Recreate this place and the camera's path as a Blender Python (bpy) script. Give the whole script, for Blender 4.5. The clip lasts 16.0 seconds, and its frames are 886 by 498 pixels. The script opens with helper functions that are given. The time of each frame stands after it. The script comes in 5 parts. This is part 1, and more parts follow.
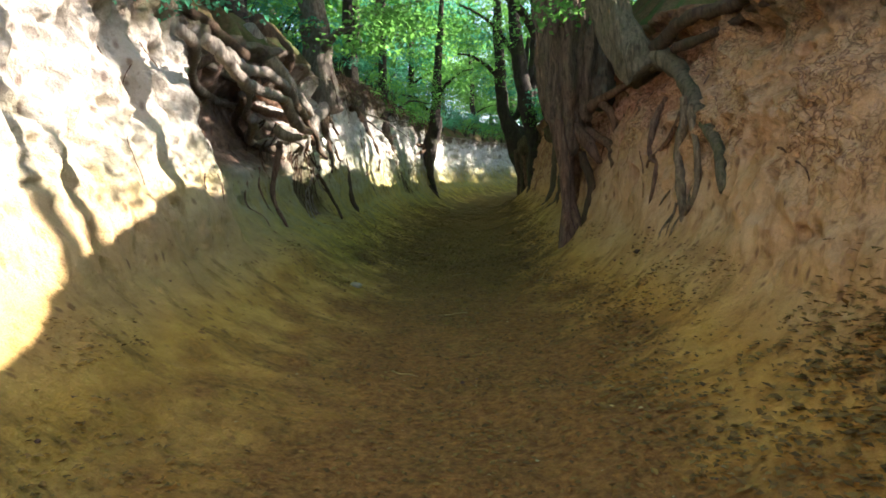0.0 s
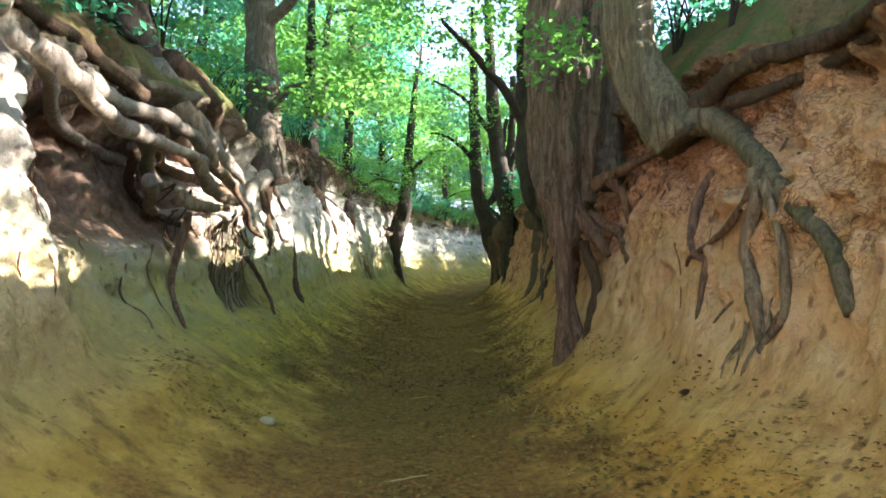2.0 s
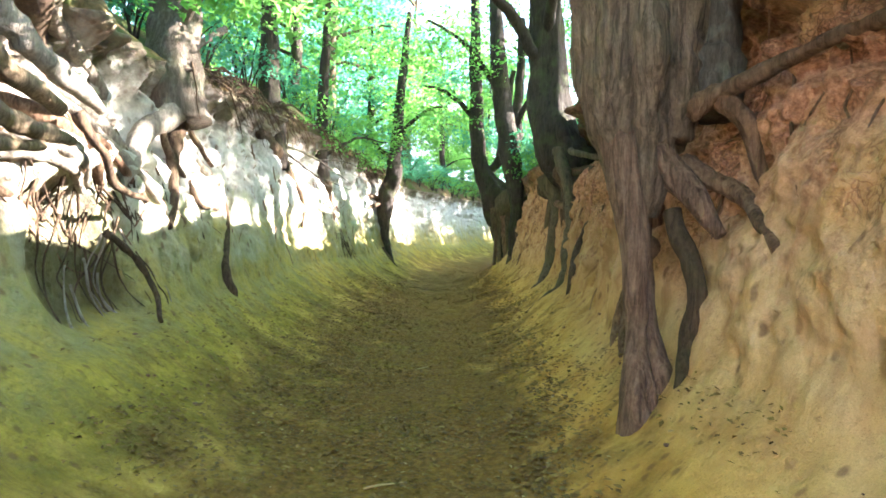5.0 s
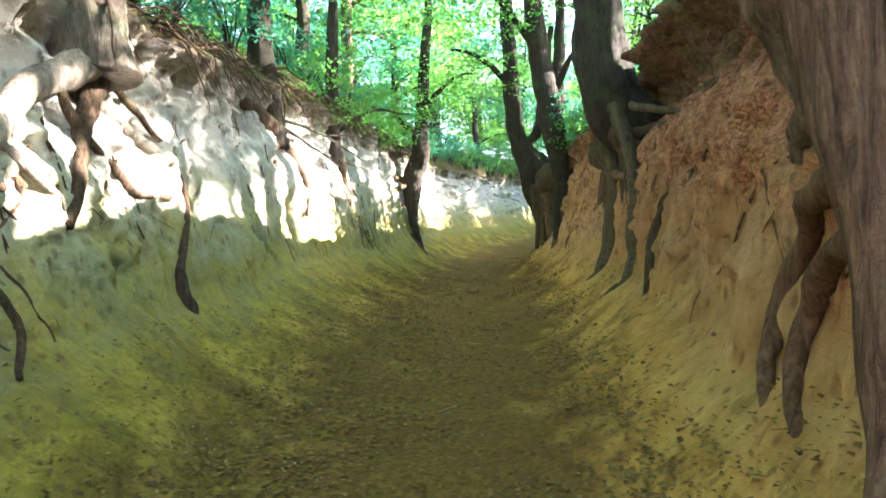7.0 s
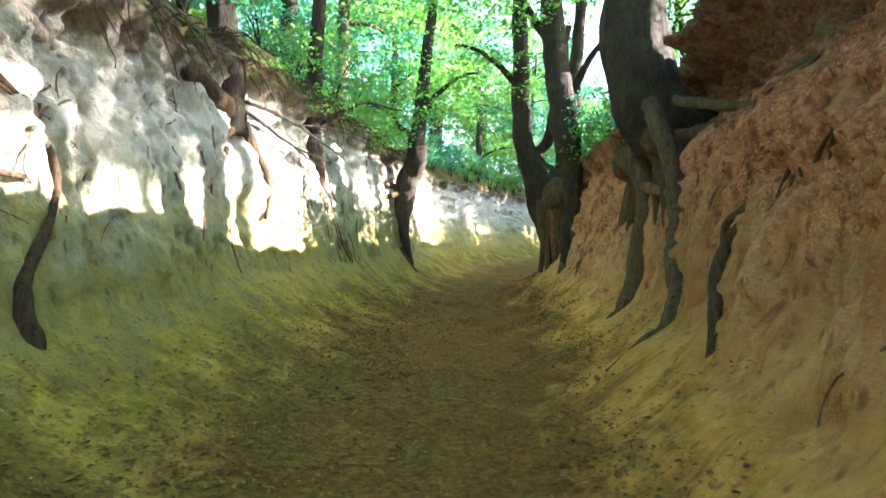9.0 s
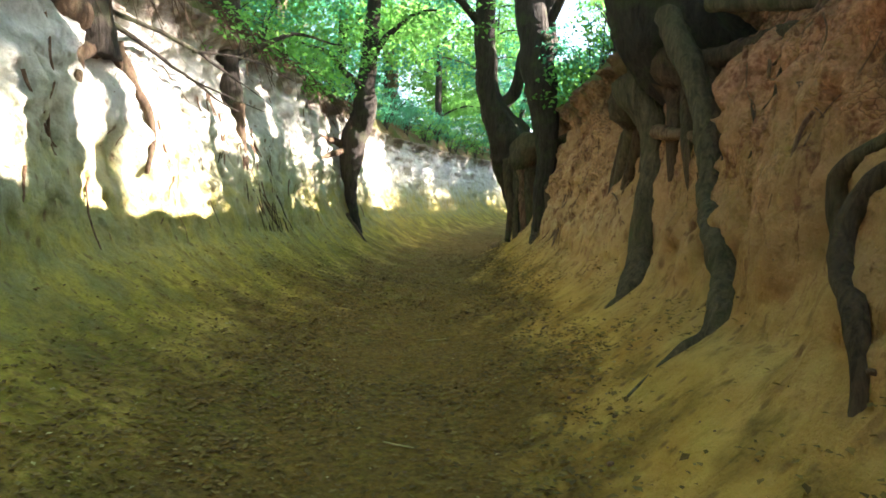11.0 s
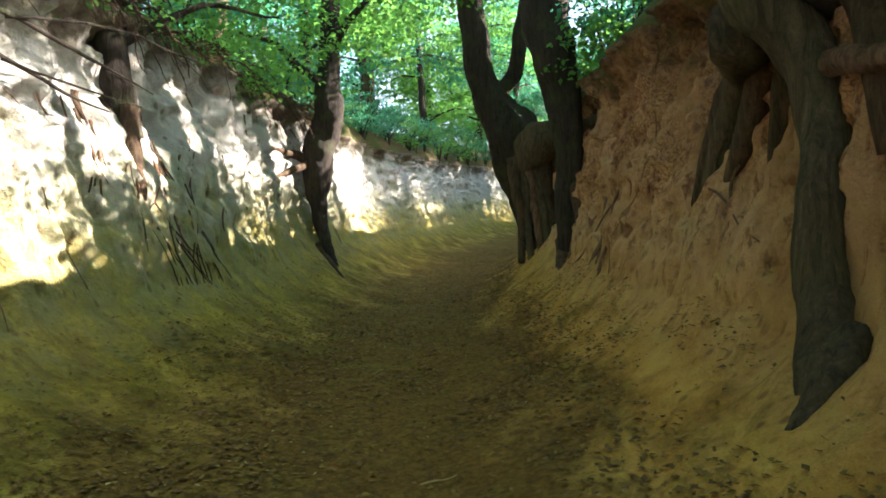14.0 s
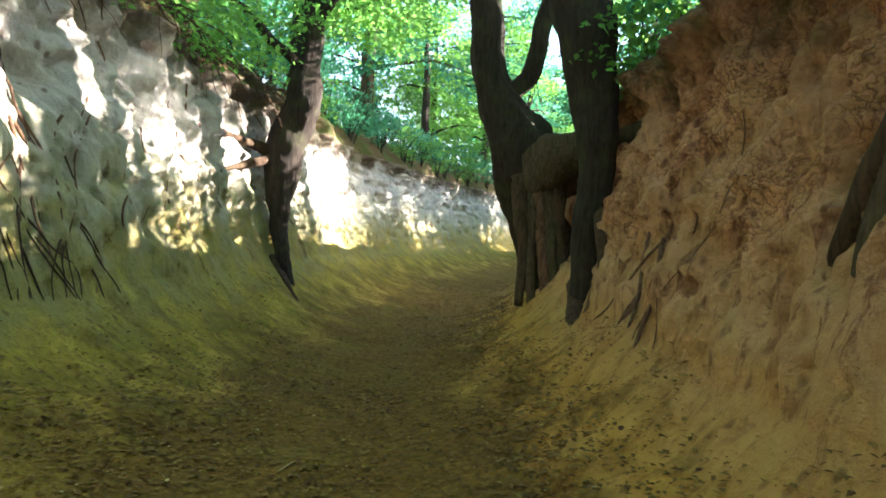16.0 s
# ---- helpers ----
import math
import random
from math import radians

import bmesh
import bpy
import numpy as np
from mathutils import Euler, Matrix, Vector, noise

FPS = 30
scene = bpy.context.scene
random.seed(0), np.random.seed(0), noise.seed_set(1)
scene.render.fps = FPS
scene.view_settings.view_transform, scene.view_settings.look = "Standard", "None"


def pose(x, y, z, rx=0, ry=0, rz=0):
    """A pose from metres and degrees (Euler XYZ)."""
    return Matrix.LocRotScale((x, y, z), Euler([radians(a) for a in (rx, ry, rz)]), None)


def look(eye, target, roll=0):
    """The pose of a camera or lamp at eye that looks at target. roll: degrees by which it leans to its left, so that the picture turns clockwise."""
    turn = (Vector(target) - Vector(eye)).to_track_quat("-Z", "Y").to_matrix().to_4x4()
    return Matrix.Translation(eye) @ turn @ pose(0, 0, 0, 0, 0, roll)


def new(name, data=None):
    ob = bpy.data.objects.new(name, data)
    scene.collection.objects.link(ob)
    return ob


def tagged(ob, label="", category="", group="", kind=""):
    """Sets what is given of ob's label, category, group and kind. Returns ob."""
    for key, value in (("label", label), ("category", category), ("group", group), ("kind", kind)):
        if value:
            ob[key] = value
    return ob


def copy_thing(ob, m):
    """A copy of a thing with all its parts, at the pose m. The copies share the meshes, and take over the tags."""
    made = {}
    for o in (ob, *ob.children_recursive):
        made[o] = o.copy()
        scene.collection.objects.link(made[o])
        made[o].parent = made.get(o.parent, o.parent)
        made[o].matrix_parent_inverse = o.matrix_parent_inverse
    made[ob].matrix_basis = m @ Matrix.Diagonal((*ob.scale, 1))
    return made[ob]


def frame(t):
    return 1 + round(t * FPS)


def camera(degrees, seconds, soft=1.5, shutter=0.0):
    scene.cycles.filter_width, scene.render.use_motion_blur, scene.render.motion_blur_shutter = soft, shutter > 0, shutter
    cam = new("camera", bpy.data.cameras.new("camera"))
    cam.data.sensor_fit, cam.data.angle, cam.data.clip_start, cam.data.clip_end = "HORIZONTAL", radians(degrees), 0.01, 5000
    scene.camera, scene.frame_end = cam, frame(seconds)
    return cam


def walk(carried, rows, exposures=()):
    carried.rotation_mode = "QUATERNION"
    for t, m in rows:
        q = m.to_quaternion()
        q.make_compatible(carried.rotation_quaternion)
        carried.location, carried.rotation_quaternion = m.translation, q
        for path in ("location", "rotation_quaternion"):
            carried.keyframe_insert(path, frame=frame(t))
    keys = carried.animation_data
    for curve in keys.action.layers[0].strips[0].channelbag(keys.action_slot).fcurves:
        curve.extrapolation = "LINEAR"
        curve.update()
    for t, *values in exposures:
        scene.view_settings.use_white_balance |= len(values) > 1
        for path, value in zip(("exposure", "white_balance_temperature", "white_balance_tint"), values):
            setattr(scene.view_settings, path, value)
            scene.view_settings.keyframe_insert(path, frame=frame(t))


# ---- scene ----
cam = camera(68.1, 16.0, soft=1.7)
METRES, EYE, TILT, LEAN, TURN = 16.0, 1.5, -5.0, 1.0, 0.0
ROWS = [
    (0.0, 0.0, 0.0, 0.0, 0.0, 0.0, -0.0),
    (0.5, -0.0004, 0.0372, 0.0044, 2.49, 0.04, 0.95),
    (1.0, 0.001, 0.0717, 0.0129, -0.77, 0.68, -2.05),
    (1.5, 0.0077, 0.0992, 0.0159, -2.47, 3.52, -2.78),
    (2.0, 0.0058, 0.1334, 0.0187, -2.84, 7.41, -1.88),
    (2.5, 0.0051, 0.1657, 0.0219, -6.97, 3.49, -0.28),
    (3.0, 0.0079, 0.1956, 0.0252, -10.22, 0.73, 1.29),
    (3.5, 0.0071, 0.2274, 0.0269, -6.33, 2.72, 0.21),
    (4.0, 0.0119, 0.2603, 0.0326, -9.43, -0.55, -4.1),
    (4.5, 0.0199, 0.2892, 0.0394, -7.33, 0.46, -4.21),
    (5.0, 0.0218, 0.3207, 0.0431, -2.96, 5.08, -2.24),
    (7.5, 0.0371, 0.4791, 0.0625, 0.99, 3.25, -0.6),
    (8.0, 0.0395, 0.5068, 0.0643, -0.24, 5.44, -5.26),
    (10.5, 0.0465, 0.658, 0.0792, 1.1, 2.53, 0.2),
    (11.0, 0.0506, 0.6885, 0.0801, -3.13, 2.08, -3.08),
    (11.5, 0.0577, 0.7189, 0.0831, -6.47, 4.53, -0.62),
    (12.0, 0.0634, 0.748, 0.0906, -4.33, 3.38, 2.74),
    (12.5, 0.0633, 0.7797, 0.0943, -2.36, 3.62, -1.14),
    (13.0, 0.0629, 0.8048, 0.0957, -3.57, 3.46, -1.57),
    (13.5, 0.0627, 0.8331, 0.1024, -2.05, 5.31, 1.49),
    (14.0, 0.0613, 0.8601, 0.1036, -3.09, 3.13, 1.67),
    (14.5, 0.0662, 0.8915, 0.1047, -9.05, 3.2, 0.41),
    (15.0, 0.0674, 0.9201, 0.1109, -4.23, 3.61, -1.1),
    (15.5, 0.0705, 0.9525, 0.1146, -3.5, 4.46, -1.04),
    (16.0, 0.0786, 0.9819, 0.1164, -3.97, 5.11, -4.01),
]
walk(cam, [(t, pose(0, 0, EYE, TILT, LEAN, TURN) @ pose(METRES * x, METRES * y, METRES * z, 90 + pitch, roll, yaw)) for t, x, y, z, yaw, pitch, roll in ROWS],
     exposures=[(0.0, 2.5, 6500, 19), (1.0, 2.65, 6500, 17), (2.0, 3.3, 6500, 19), (2.5, 3.8, 4700, 32), (3.0, 3.9, 7000, 21), (4.0, 4.1, 6700, 19), (5.0, 4.3, 6400, 18), (8.0, 3.95, 6400, 19), (11.0, 3.65, 6700, 20), (12.5, 3.1, 6700, 21), (14.2, 3.05, 6700, 20), (16.0, 3.45, 6700, 20)])


# ---- world, sun ----
SUN_ELEV, SUN_AZ = 25.0, 80.0          # azimuth: degrees from +y towards +x
world = bpy.data.worlds.new("world")
scene.world = world
world.use_nodes = True
wn = world.node_tree
sky = wn.nodes.new("ShaderNodeTexSky")
sky.sky_type = 'NISHITA'
sky.sun_disc = False
sky.sun_elevation = radians(SUN_ELEV)
sky.sun_rotation = radians(SUN_AZ)
wn.links.new(sky.outputs[0], wn.nodes["Background"].inputs[0])
wn.nodes["Background"].inputs[1].default_value = 0.095
sun = new("sun", bpy.data.lights.new("sun", 'SUN'))
sun.data.energy = 5.0
sun.data.angle = radians(0.5)
sun.data.color = (1.0, 0.965, 0.91)
_e, _a = radians(SUN_ELEV), radians(SUN_AZ)
sun.matrix_world = look((40 * math.sin(_a) * math.cos(_e), 40 * math.cos(_a) * math.cos(_e), 40 * math.sin(_e)), (0, 0, 0))


# ---- materials ----
class Nodes:
    """A small builder for node materials."""

    def __init__(self, name):
        self.mat = bpy.data.materials.new(name)
        self.mat.use_nodes = True
        self.t = self.mat.node_tree
        self.bsdf = self.t.nodes["Principled BSDF"]
        self.out = self.t.nodes["Material Output"]

    def add(self, kind, **inputs):
        n = self.t.nodes.new(kind)
        for k, v in inputs.items():
            self.set(n, k.replace("_", " "), v)
        return n

    def set(self, n, key, v):
        s = n.inputs[key] if not key.isdigit() else n.inputs[int(key)]
        if hasattr(v, "is_output"):
            self.t.links.new(v, s)
        else:
            s.default_value = v

    def coords(self, kind="Object"):
        return self.add("ShaderNodeTexCoord").outputs[kind]

    def scaled(self, vec, scale):
        n = self.add("ShaderNodeMapping", Vector=vec)
        n.inputs["Scale"].default_value = scale
        return n.outputs[0]

    def noise(self, vec, scale, detail=4.0, rough=0.55, distort=0.0):
        return self.add("ShaderNodeTexNoise", Vector=vec, Scale=scale, Detail=detail, Roughness=rough, Distortion=distort).outputs["Fac"]

    def voronoi(self, vec, scale, feature='F1'):
        n = self.t.nodes.new("ShaderNodeTexVoronoi")
        n.feature = feature
        self.set(n, "Vector", vec), self.set(n, "Scale", scale)
        return n.outputs["Distance"]

    def ramp(self, fac, lo, hi, a=0.0, b=1.0):
        n = self.add("ShaderNodeMapRange", **{"0": fac, "1": lo, "2": hi, "3": a, "4": b})
        return n.outputs[0]

    def mix(self, fac, a, b, mode='MIX'):
        n = self.t.nodes.new("ShaderNodeMix")
        n.data_type, n.blend_type = 'RGBA', mode
        for i, v in ((0, fac), (6, a), (7, b)):
            if hasattr(v, "is_output"):
                self.t.links.new(v, n.inputs[i])
            else:
                n.inputs[i].default_value = v if i == 0 else (*v, 1.0)[:4]
        return n.outputs[2]

    def math(self, op, a, b=0.0):
        n = self.t.nodes.new("ShaderNodeMath")
        n.operation = op
        self.set(n, "0", a), self.set(n, "1", b)
        return n.outputs[0]

    def bump(self, height, strength, dist, normal=None):
        n = self.add("ShaderNodeBump", Height=height, Strength=strength, Distance=dist)
        if normal:
            self.set(n, "Normal", normal)
        return n.outputs[0]

    def finish(self, color, rough=0.9, normal=None, spec=0.3):
        self.set(self.bsdf, "Base Color", color)
        self.set(self.bsdf, "Roughness", rough)
        self.set(self.bsdf, "Specular IOR Level", spec)
        if normal:
            self.set(self.bsdf, "Normal", normal)
        return self.mat


def earth_material():
    """Loess: ochre on the sunny side of the cut, algae-green on the other, brown humus in the tread."""
    m = Nodes("loess_earth")
    p = m.coords()
    uv = m.add("ShaderNodeSeparateXYZ", Vector=m.coords("UV"))
    u = uv.outputs[0]
    big = m.noise(p, 0.7, 3)
    mid = m.noise(p, 3.0, 5, 0.6)
    fine = m.noise(p, 22.0, 5, 0.65)
    grit = m.noise(p, 120.0, 3, 0.7)
    streak = m.noise(m.scaled(p, (5.0, 5.0, 0.7)), 1.6, 5, 0.6, 0.4)
    # loess body
    au = m.math('ABSOLUTE', u)
    onwall = m.ramp(au, 0.8, 1.15)
    bankcol = m.mix(m.ramp(mid, 0.3, 0.7), (0.48, 0.245, 0.045), (0.69, 0.42, 0.105))
    wallcol = m.mix(m.ramp(mid, 0.3, 0.7), (0.58, 0.345, 0.15), (0.77, 0.53, 0.30))
    # wall colour darkened beyond about y 12 for the shade of the canopy
    canopy_shade = m.ramp(m.math('ADD', uv.outputs[1], m.math('MULTIPLY', m.ramp(big, 0.2, 0.8, -1, 1), 2.5)), 10.0, 13.5)
    wallcol = m.mix(m.math('MULTIPLY', canopy_shade, m.ramp(uv.outputs[1], 15.5, 18.5, 0.75, 0.4)), wallcol, m.mix(m.ramp(mid, 0.3, 0.7), (0.26, 0.12, 0.045), (0.46, 0.25, 0.10)))
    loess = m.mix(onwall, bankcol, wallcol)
    loess = m.mix(m.math('MULTIPLY', onwall, m.ramp(streak, 0.5, 0.68, 0, 0.6)), loess, (0.36, 0.18, 0.08))
    seep = m.ramp(m.noise(m.scaled(p, (3.2, 3.2, 1.0)), 2.4, 6, 0.7, 0.9), 0.54, 0.63)
    seep = m.math('MULTIPLY', m.math('MULTIPLY', seep, onwall), m.ramp(uv.outputs[1], 9.5, 13.0, 0.15, 0.8))
    loess = m.mix(seep, loess, m.mix(m.ramp(fine, 0.35, 0.65), (0.10, 0.04, 0.022), (0.28, 0.12, 0.06)))
    # reddish clay in the upper wall
    wallmask = m.ramp(m.math('ADD', u, m.math('MULTIPLY', m.ramp(mid, 0.2, 0.8, -1, 1), 0.25)), 1.2, 1.6)
    red = m.math('MULTIPLY', wallmask, m.ramp(big, 0.27, 0.44))
    loess = m.mix(m.math('MULTIPLY', red, m.math('MULTIPLY', m.ramp(uv.outputs[1], 5.6, 8.0, 0.2, 0.85), m.ramp(uv.outputs[1], 15.5, 18.5, 1.0, 0.35))), loess, m.mix(m.ramp(fine, 0.38, 0.62), (0.27, 0.09, 0.055), (0.62, 0.30, 0.19)))
    # fractured clay: crumbling lumps, the shade in the clefts between them painted dark
    bent = m.add("ShaderNodeVectorMath", **{"0": p, "1": m.add("ShaderNodeTexNoise", Vector=p, Scale=5.0, Detail=3.0).outputs["Color"]}).outputs[0]
    lump = m.voronoi(bent, 6.5)
    cleft_shade = m.ramp(m.voronoi(bent, 6.5, 'DISTANCE_TO_EDGE'), 0.09, 0.0)
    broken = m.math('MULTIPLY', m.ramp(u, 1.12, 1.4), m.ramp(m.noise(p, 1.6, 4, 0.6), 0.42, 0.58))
    loess = m.mix(m.math('MULTIPLY', m.math('MULTIPLY', cleft_shade, broken), 0.75), loess, (0.12, 0.05, 0.03))
    # algae and moss film
    leftness = m.ramp(m.math('ADD', u, m.math('MULTIPLY', m.ramp(mid, 0.2, 0.8, -1, 1), 0.28)), -0.15, -0.75)
    green = m.mix(m.ramp(mid, 0.35, 0.65), (0.20, 0.16, 0.018), (0.50, 0.38, 0.055))
    green = m.mix(m.ramp(fine, 0.45, 0.7, 0, 0.6), green, (0.12, 0.12, 0.03))
    green = m.mix(m.ramp(m.noise(p, 1.4, 5, 0.65), 0.52, 0.66, 0, 0.6), green, (0.10, 0.085, 0.028))
    # upper wall whitened in its colour, for the sun's glare on it
    pale = m.mix(m.ramp(streak, 0.3, 0.7), (0.47, 0.48, 0.41), (0.67, 0.66, 0.60))
    filmed = m.mix(m.ramp(streak, 0.3, 0.7), (0.31, 0.33, 0.135), (0.54, 0.53, 0.28))
    pale = m.mix(m.ramp(m.math('ADD', u, m.math('MULTIPLY', m.ramp(mid, 0.2, 0.8, -1, 1), 0.2)), -1.1, -1.6), filmed, pale)
    green = m.mix(m.ramp(m.math('ADD', u, m.math('MULTIPLY', m.ramp(mid, 0.2, 0.8, -1, 1), 0.22)), -0.82, -1.4), green, pale)
    mossy = m.math('MULTIPLY', leftness, m.ramp(m.math('ADD', uv.outputs[1], m.math('MULTIPLY', m.ramp(big, 0.2, 0.8, -1, 1), 2.0)), 5.5, 8.8, 0.30, 0.92))
    mossy = m.math('MAXIMUM', mossy, m.math('MULTIPLY', m.ramp(u, -1.05, -1.3, 0.0, 0.92), m.ramp(uv.outputs[1], 6.0, 7.0, 0.75, 1.0)))
    col = m.mix(mossy, loess, green)
    # peck marks and root holes, the shade inside them painted as dark spots
    peck_shade = m.ramp(m.voronoi(m.scaled(p, (1.0, 1.2, 0.5)), 8.0), 0.26, 0.12)
    peck_shade = m.math('MULTIPLY', peck_shade, m.ramp(m.noise(p, 2.1, 3), 0.38, 0.52))
    col = m.mix(m.math('MULTIPLY', peck_shade, 0.6), col, (0.15, 0.07, 0.04))
    # brown soil in the bay, with the cavity's shade under the roots darkened in
    along = uv.outputs[1]
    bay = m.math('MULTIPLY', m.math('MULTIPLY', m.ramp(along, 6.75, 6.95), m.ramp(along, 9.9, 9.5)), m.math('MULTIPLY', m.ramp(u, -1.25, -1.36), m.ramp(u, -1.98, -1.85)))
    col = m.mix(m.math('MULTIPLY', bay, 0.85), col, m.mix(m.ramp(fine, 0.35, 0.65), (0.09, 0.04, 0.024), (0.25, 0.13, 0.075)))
    # shade of the deep hollow, put in as a dark humus colour
    hollow_shade = m.math('MULTIPLY', m.math('MULTIPLY', m.ramp(along, 9.68, 9.8), m.ramp(along, 10.82, 10.7)), m.math('MULTIPLY', m.ramp(u, -0.97, -1.03), m.ramp(u, -1.48, -1.38)))
    col = m.mix(m.math('MULTIPLY', hollow_shade, 0.75), col, m.mix(m.ramp(fine, 0.35, 0.65), (0.04, 0.035, 0.02), (0.12, 0.10, 0.06)))
    # dark topsoil under the rim, drawn lower to paint the shade of the undercut
    undercut_shade = m.math('MULTIPLY', m.math('MULTIPLY', m.ramp(uv.outputs[1], 10.5, 13.0), m.ramp(uv.outputs[1], 19.5, 17.5)), m.ramp(u, 0.0, 0.1, 0.0, 0.2))
    height = m.math('ADD', m.math('ADD', m.math('ABSOLUTE', u), undercut_shade), m.math('MULTIPLY', m.ramp(mid, 0.2, 0.8, -1, 1), 0.18))
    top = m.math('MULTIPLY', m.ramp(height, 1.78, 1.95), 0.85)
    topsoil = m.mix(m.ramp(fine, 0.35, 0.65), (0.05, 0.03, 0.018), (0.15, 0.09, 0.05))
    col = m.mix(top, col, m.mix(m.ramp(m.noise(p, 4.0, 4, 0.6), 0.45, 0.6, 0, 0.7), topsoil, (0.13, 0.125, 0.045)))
    # humus and trodden leaf crumbs
    aside = m.math('ABSOLUTE', m.math('ADD', u, -0.04))
    tread = m.ramp(m.math('ADD', aside, m.math('MULTIPLY', m.ramp(m.noise(p, 1.7, 5, 0.65), 0.25, 0.75, -1, 1), 0.38)), 0.78, 0.42)
    crumbs = m.voronoi(p, 38.0)
    # dark humus beyond y 9, with the canopy's shade put into its colour
    humus = m.mix(m.ramp(fine, 0.35, 0.65), (0.088, 0.047, 0.008), (0.24, 0.13, 0.023))
    russet = m.mix(m.ramp(fine, 0.35, 0.65), (0.15, 0.066, 0.018), (0.38, 0.19, 0.055))
    humus = m.mix(m.ramp(uv.outputs[1], 9.0, 5.5), humus, russet)
    humus = m.mix(m.ramp(crumbs, 0.18, 0.05, 0, 0.6), humus, (0.30, 0.19, 0.055))
    algae = m.math('MULTIPLY', m.ramp(m.noise(p, 2.3, 5, 0.65), 0.46, 0.62, 0, 0.6), m.math('MULTIPLY', m.ramp(u, 0.4, -0.3), m.ramp(uv.outputs[1], 6.5, 10.0)))
    humus = m.mix(algae, humus, m.mix(m.ramp(fine, 0.35, 0.65), (0.10, 0.085, 0.012), (0.27, 0.21, 0.03)))
    col = m.mix(m.math('MULTIPLY', tread, 0.9), col, humus)
    # drifts of dark debris and damp, drawn out along the slope
    drift = m.ramp(m.noise(m.scaled(p, (1.3, 2.6, 1.3)), 1.5, 6, 0.68, 0.8), 0.53, 0.66)
    drift = m.math('MULTIPLY', drift, m.ramp(au, 1.15, 0.85, 0.0, 0.7))
    col = m.mix(drift, col, m.mix(m.ramp(fine, 0.35, 0.65), (0.10, 0.058, 0.014), (0.24, 0.15, 0.036)))
    # dark crumbs and stains
    stains = m.ramp(m.noise(p, 9.0, 4, 0.7), 0.62, 0.74)
    col = m.mix(m.math('MULTIPLY', stains, 0.55), col, (0.09, 0.05, 0.025))
    col = m.mix(m.ramp(grit, 0.35, 0.7, 0.0, 0.22), col, (0.12, 0.07, 0.035))
    n = m.bump(m.noise(p, 8.0, 6, 0.72), 0.9, 0.09)
    n = m.bump(m.math('MULTIPLY', lump, broken), 0.8, -0.09, n)
    n = m.bump(fine, 0.7, 0.025, n)
    n = m.bump(grit, 0.6, 0.006, n)
    return m.finish(col, 0.95, n, 0.15)


def forest_floor_material():
    m = Nodes("forest_floor")
    p = m.coords()
    a = m.noise(p, 2.0, 5, 0.6)
    b = m.noise(p, 25.0, 4, 0.7)
    col = m.mix(m.ramp(b, 0.3, 0.7), (0.05, 0.04, 0.018), (0.15, 0.10, 0.045))
    col = m.mix(m.ramp(a, 0.45, 0.62), col, (0.06, 0.085, 0.022))
    return m.finish(col, 0.95, m.bump(b, 0.7, 0.03), 0.15)


def bark_material(name, dark, light, moss=0.3, lichen=0.0):
    m = Nodes(name)
    p = m.coords()
    ridges = m.noise(m.scaled(p, (11.0, 11.0, 1.5)), 2.2, 6, 0.7, 0.7)
    fine = m.noise(p, 45.0, 5, 0.7)
    patch = m.noise(p, 3.2, 4, 0.6)
    col = m.mix(m.ramp(ridges, 0.35, 0.65), dark, light)
    col = m.mix(m.ramp(fine, 0.4, 0.7, 0, 0.35), col, tuple(c * 0.5 for c in dark))
    col = m.mix(m.ramp(patch, 0.5, 0.68, 0, moss), col, (0.075, 0.10, 0.03))
    if lichen:
        col = m.mix(m.ramp(m.noise(p, 7.0, 3, 0.5), 0.55, 0.66, 0, lichen), col, (0.42, 0.44, 0.36))
    n = m.bump(ridges, 1.0, 0.06)
    n = m.bump(fine, 0.6, 0.012, n)
    return m.finish(col, 0.88, n, 0.2)


def leaf_material(name, dark, light, glow, amount=0.5):
    """A leaf: glossy skin, with the light that comes through it."""
    m = Nodes(name)
    rnd = m.add("ShaderNodeNewGeometry").outputs["Random Per Island"]
    p = m.coords()
    col = m.mix(rnd, dark, light)
    col = m.mix(m.ramp(m.noise(p, 0.8, 2), 0.35, 0.65, 0, 0.5), col, tuple(c * 0.7 for c in dark))
    m.finish(col, 0.55, None, 0.35)
    tr = m.add("ShaderNodeBsdfTranslucent")
    m.set(tr, "Color", m.mix(rnd, tuple(c * 0.7 for c in glow), glow))
    mixer = m.add("ShaderNodeMixShader", **{"0": amount})
    m.t.links.new(m.bsdf.outputs[0], mixer.inputs[1])
    m.t.links.new(tr.outputs[0], mixer.inputs[2])
    m.t.links.new(mixer.outputs[0], m.out.inputs["Surface"])
    return m.mat


def litter_material(name, dark, light):
    m = Nodes(name)
    rnd = m.add("ShaderNodeNewGeometry").outputs["Random Per Island"]
    col = m.mix(rnd, dark, light)
    col = m.mix(m.ramp(m.noise(m.coords(), 60.0, 3), 0.4, 0.7, 0, 0.4), col, dark)
    return m.finish(col, 0.8, None, 0.25)


EARTH = earth_material()
FOREST = forest_floor_material()
BARK = bark_material("beech_bark", (0.075, 0.058, 0.042), (0.19, 0.15, 0.11), 0.35, 0.15)
# beech bark again, with the wood's shade put into its colour
BARK_SHADED = bark_material("shaded_bark", (0.022, 0.017, 0.013), (0.065, 0.05, 0.036), 0.4)
BARK_GREEN = bark_material("mossy_bark", (0.06, 0.045, 0.026), (0.17, 0.125, 0.07), 0.32)
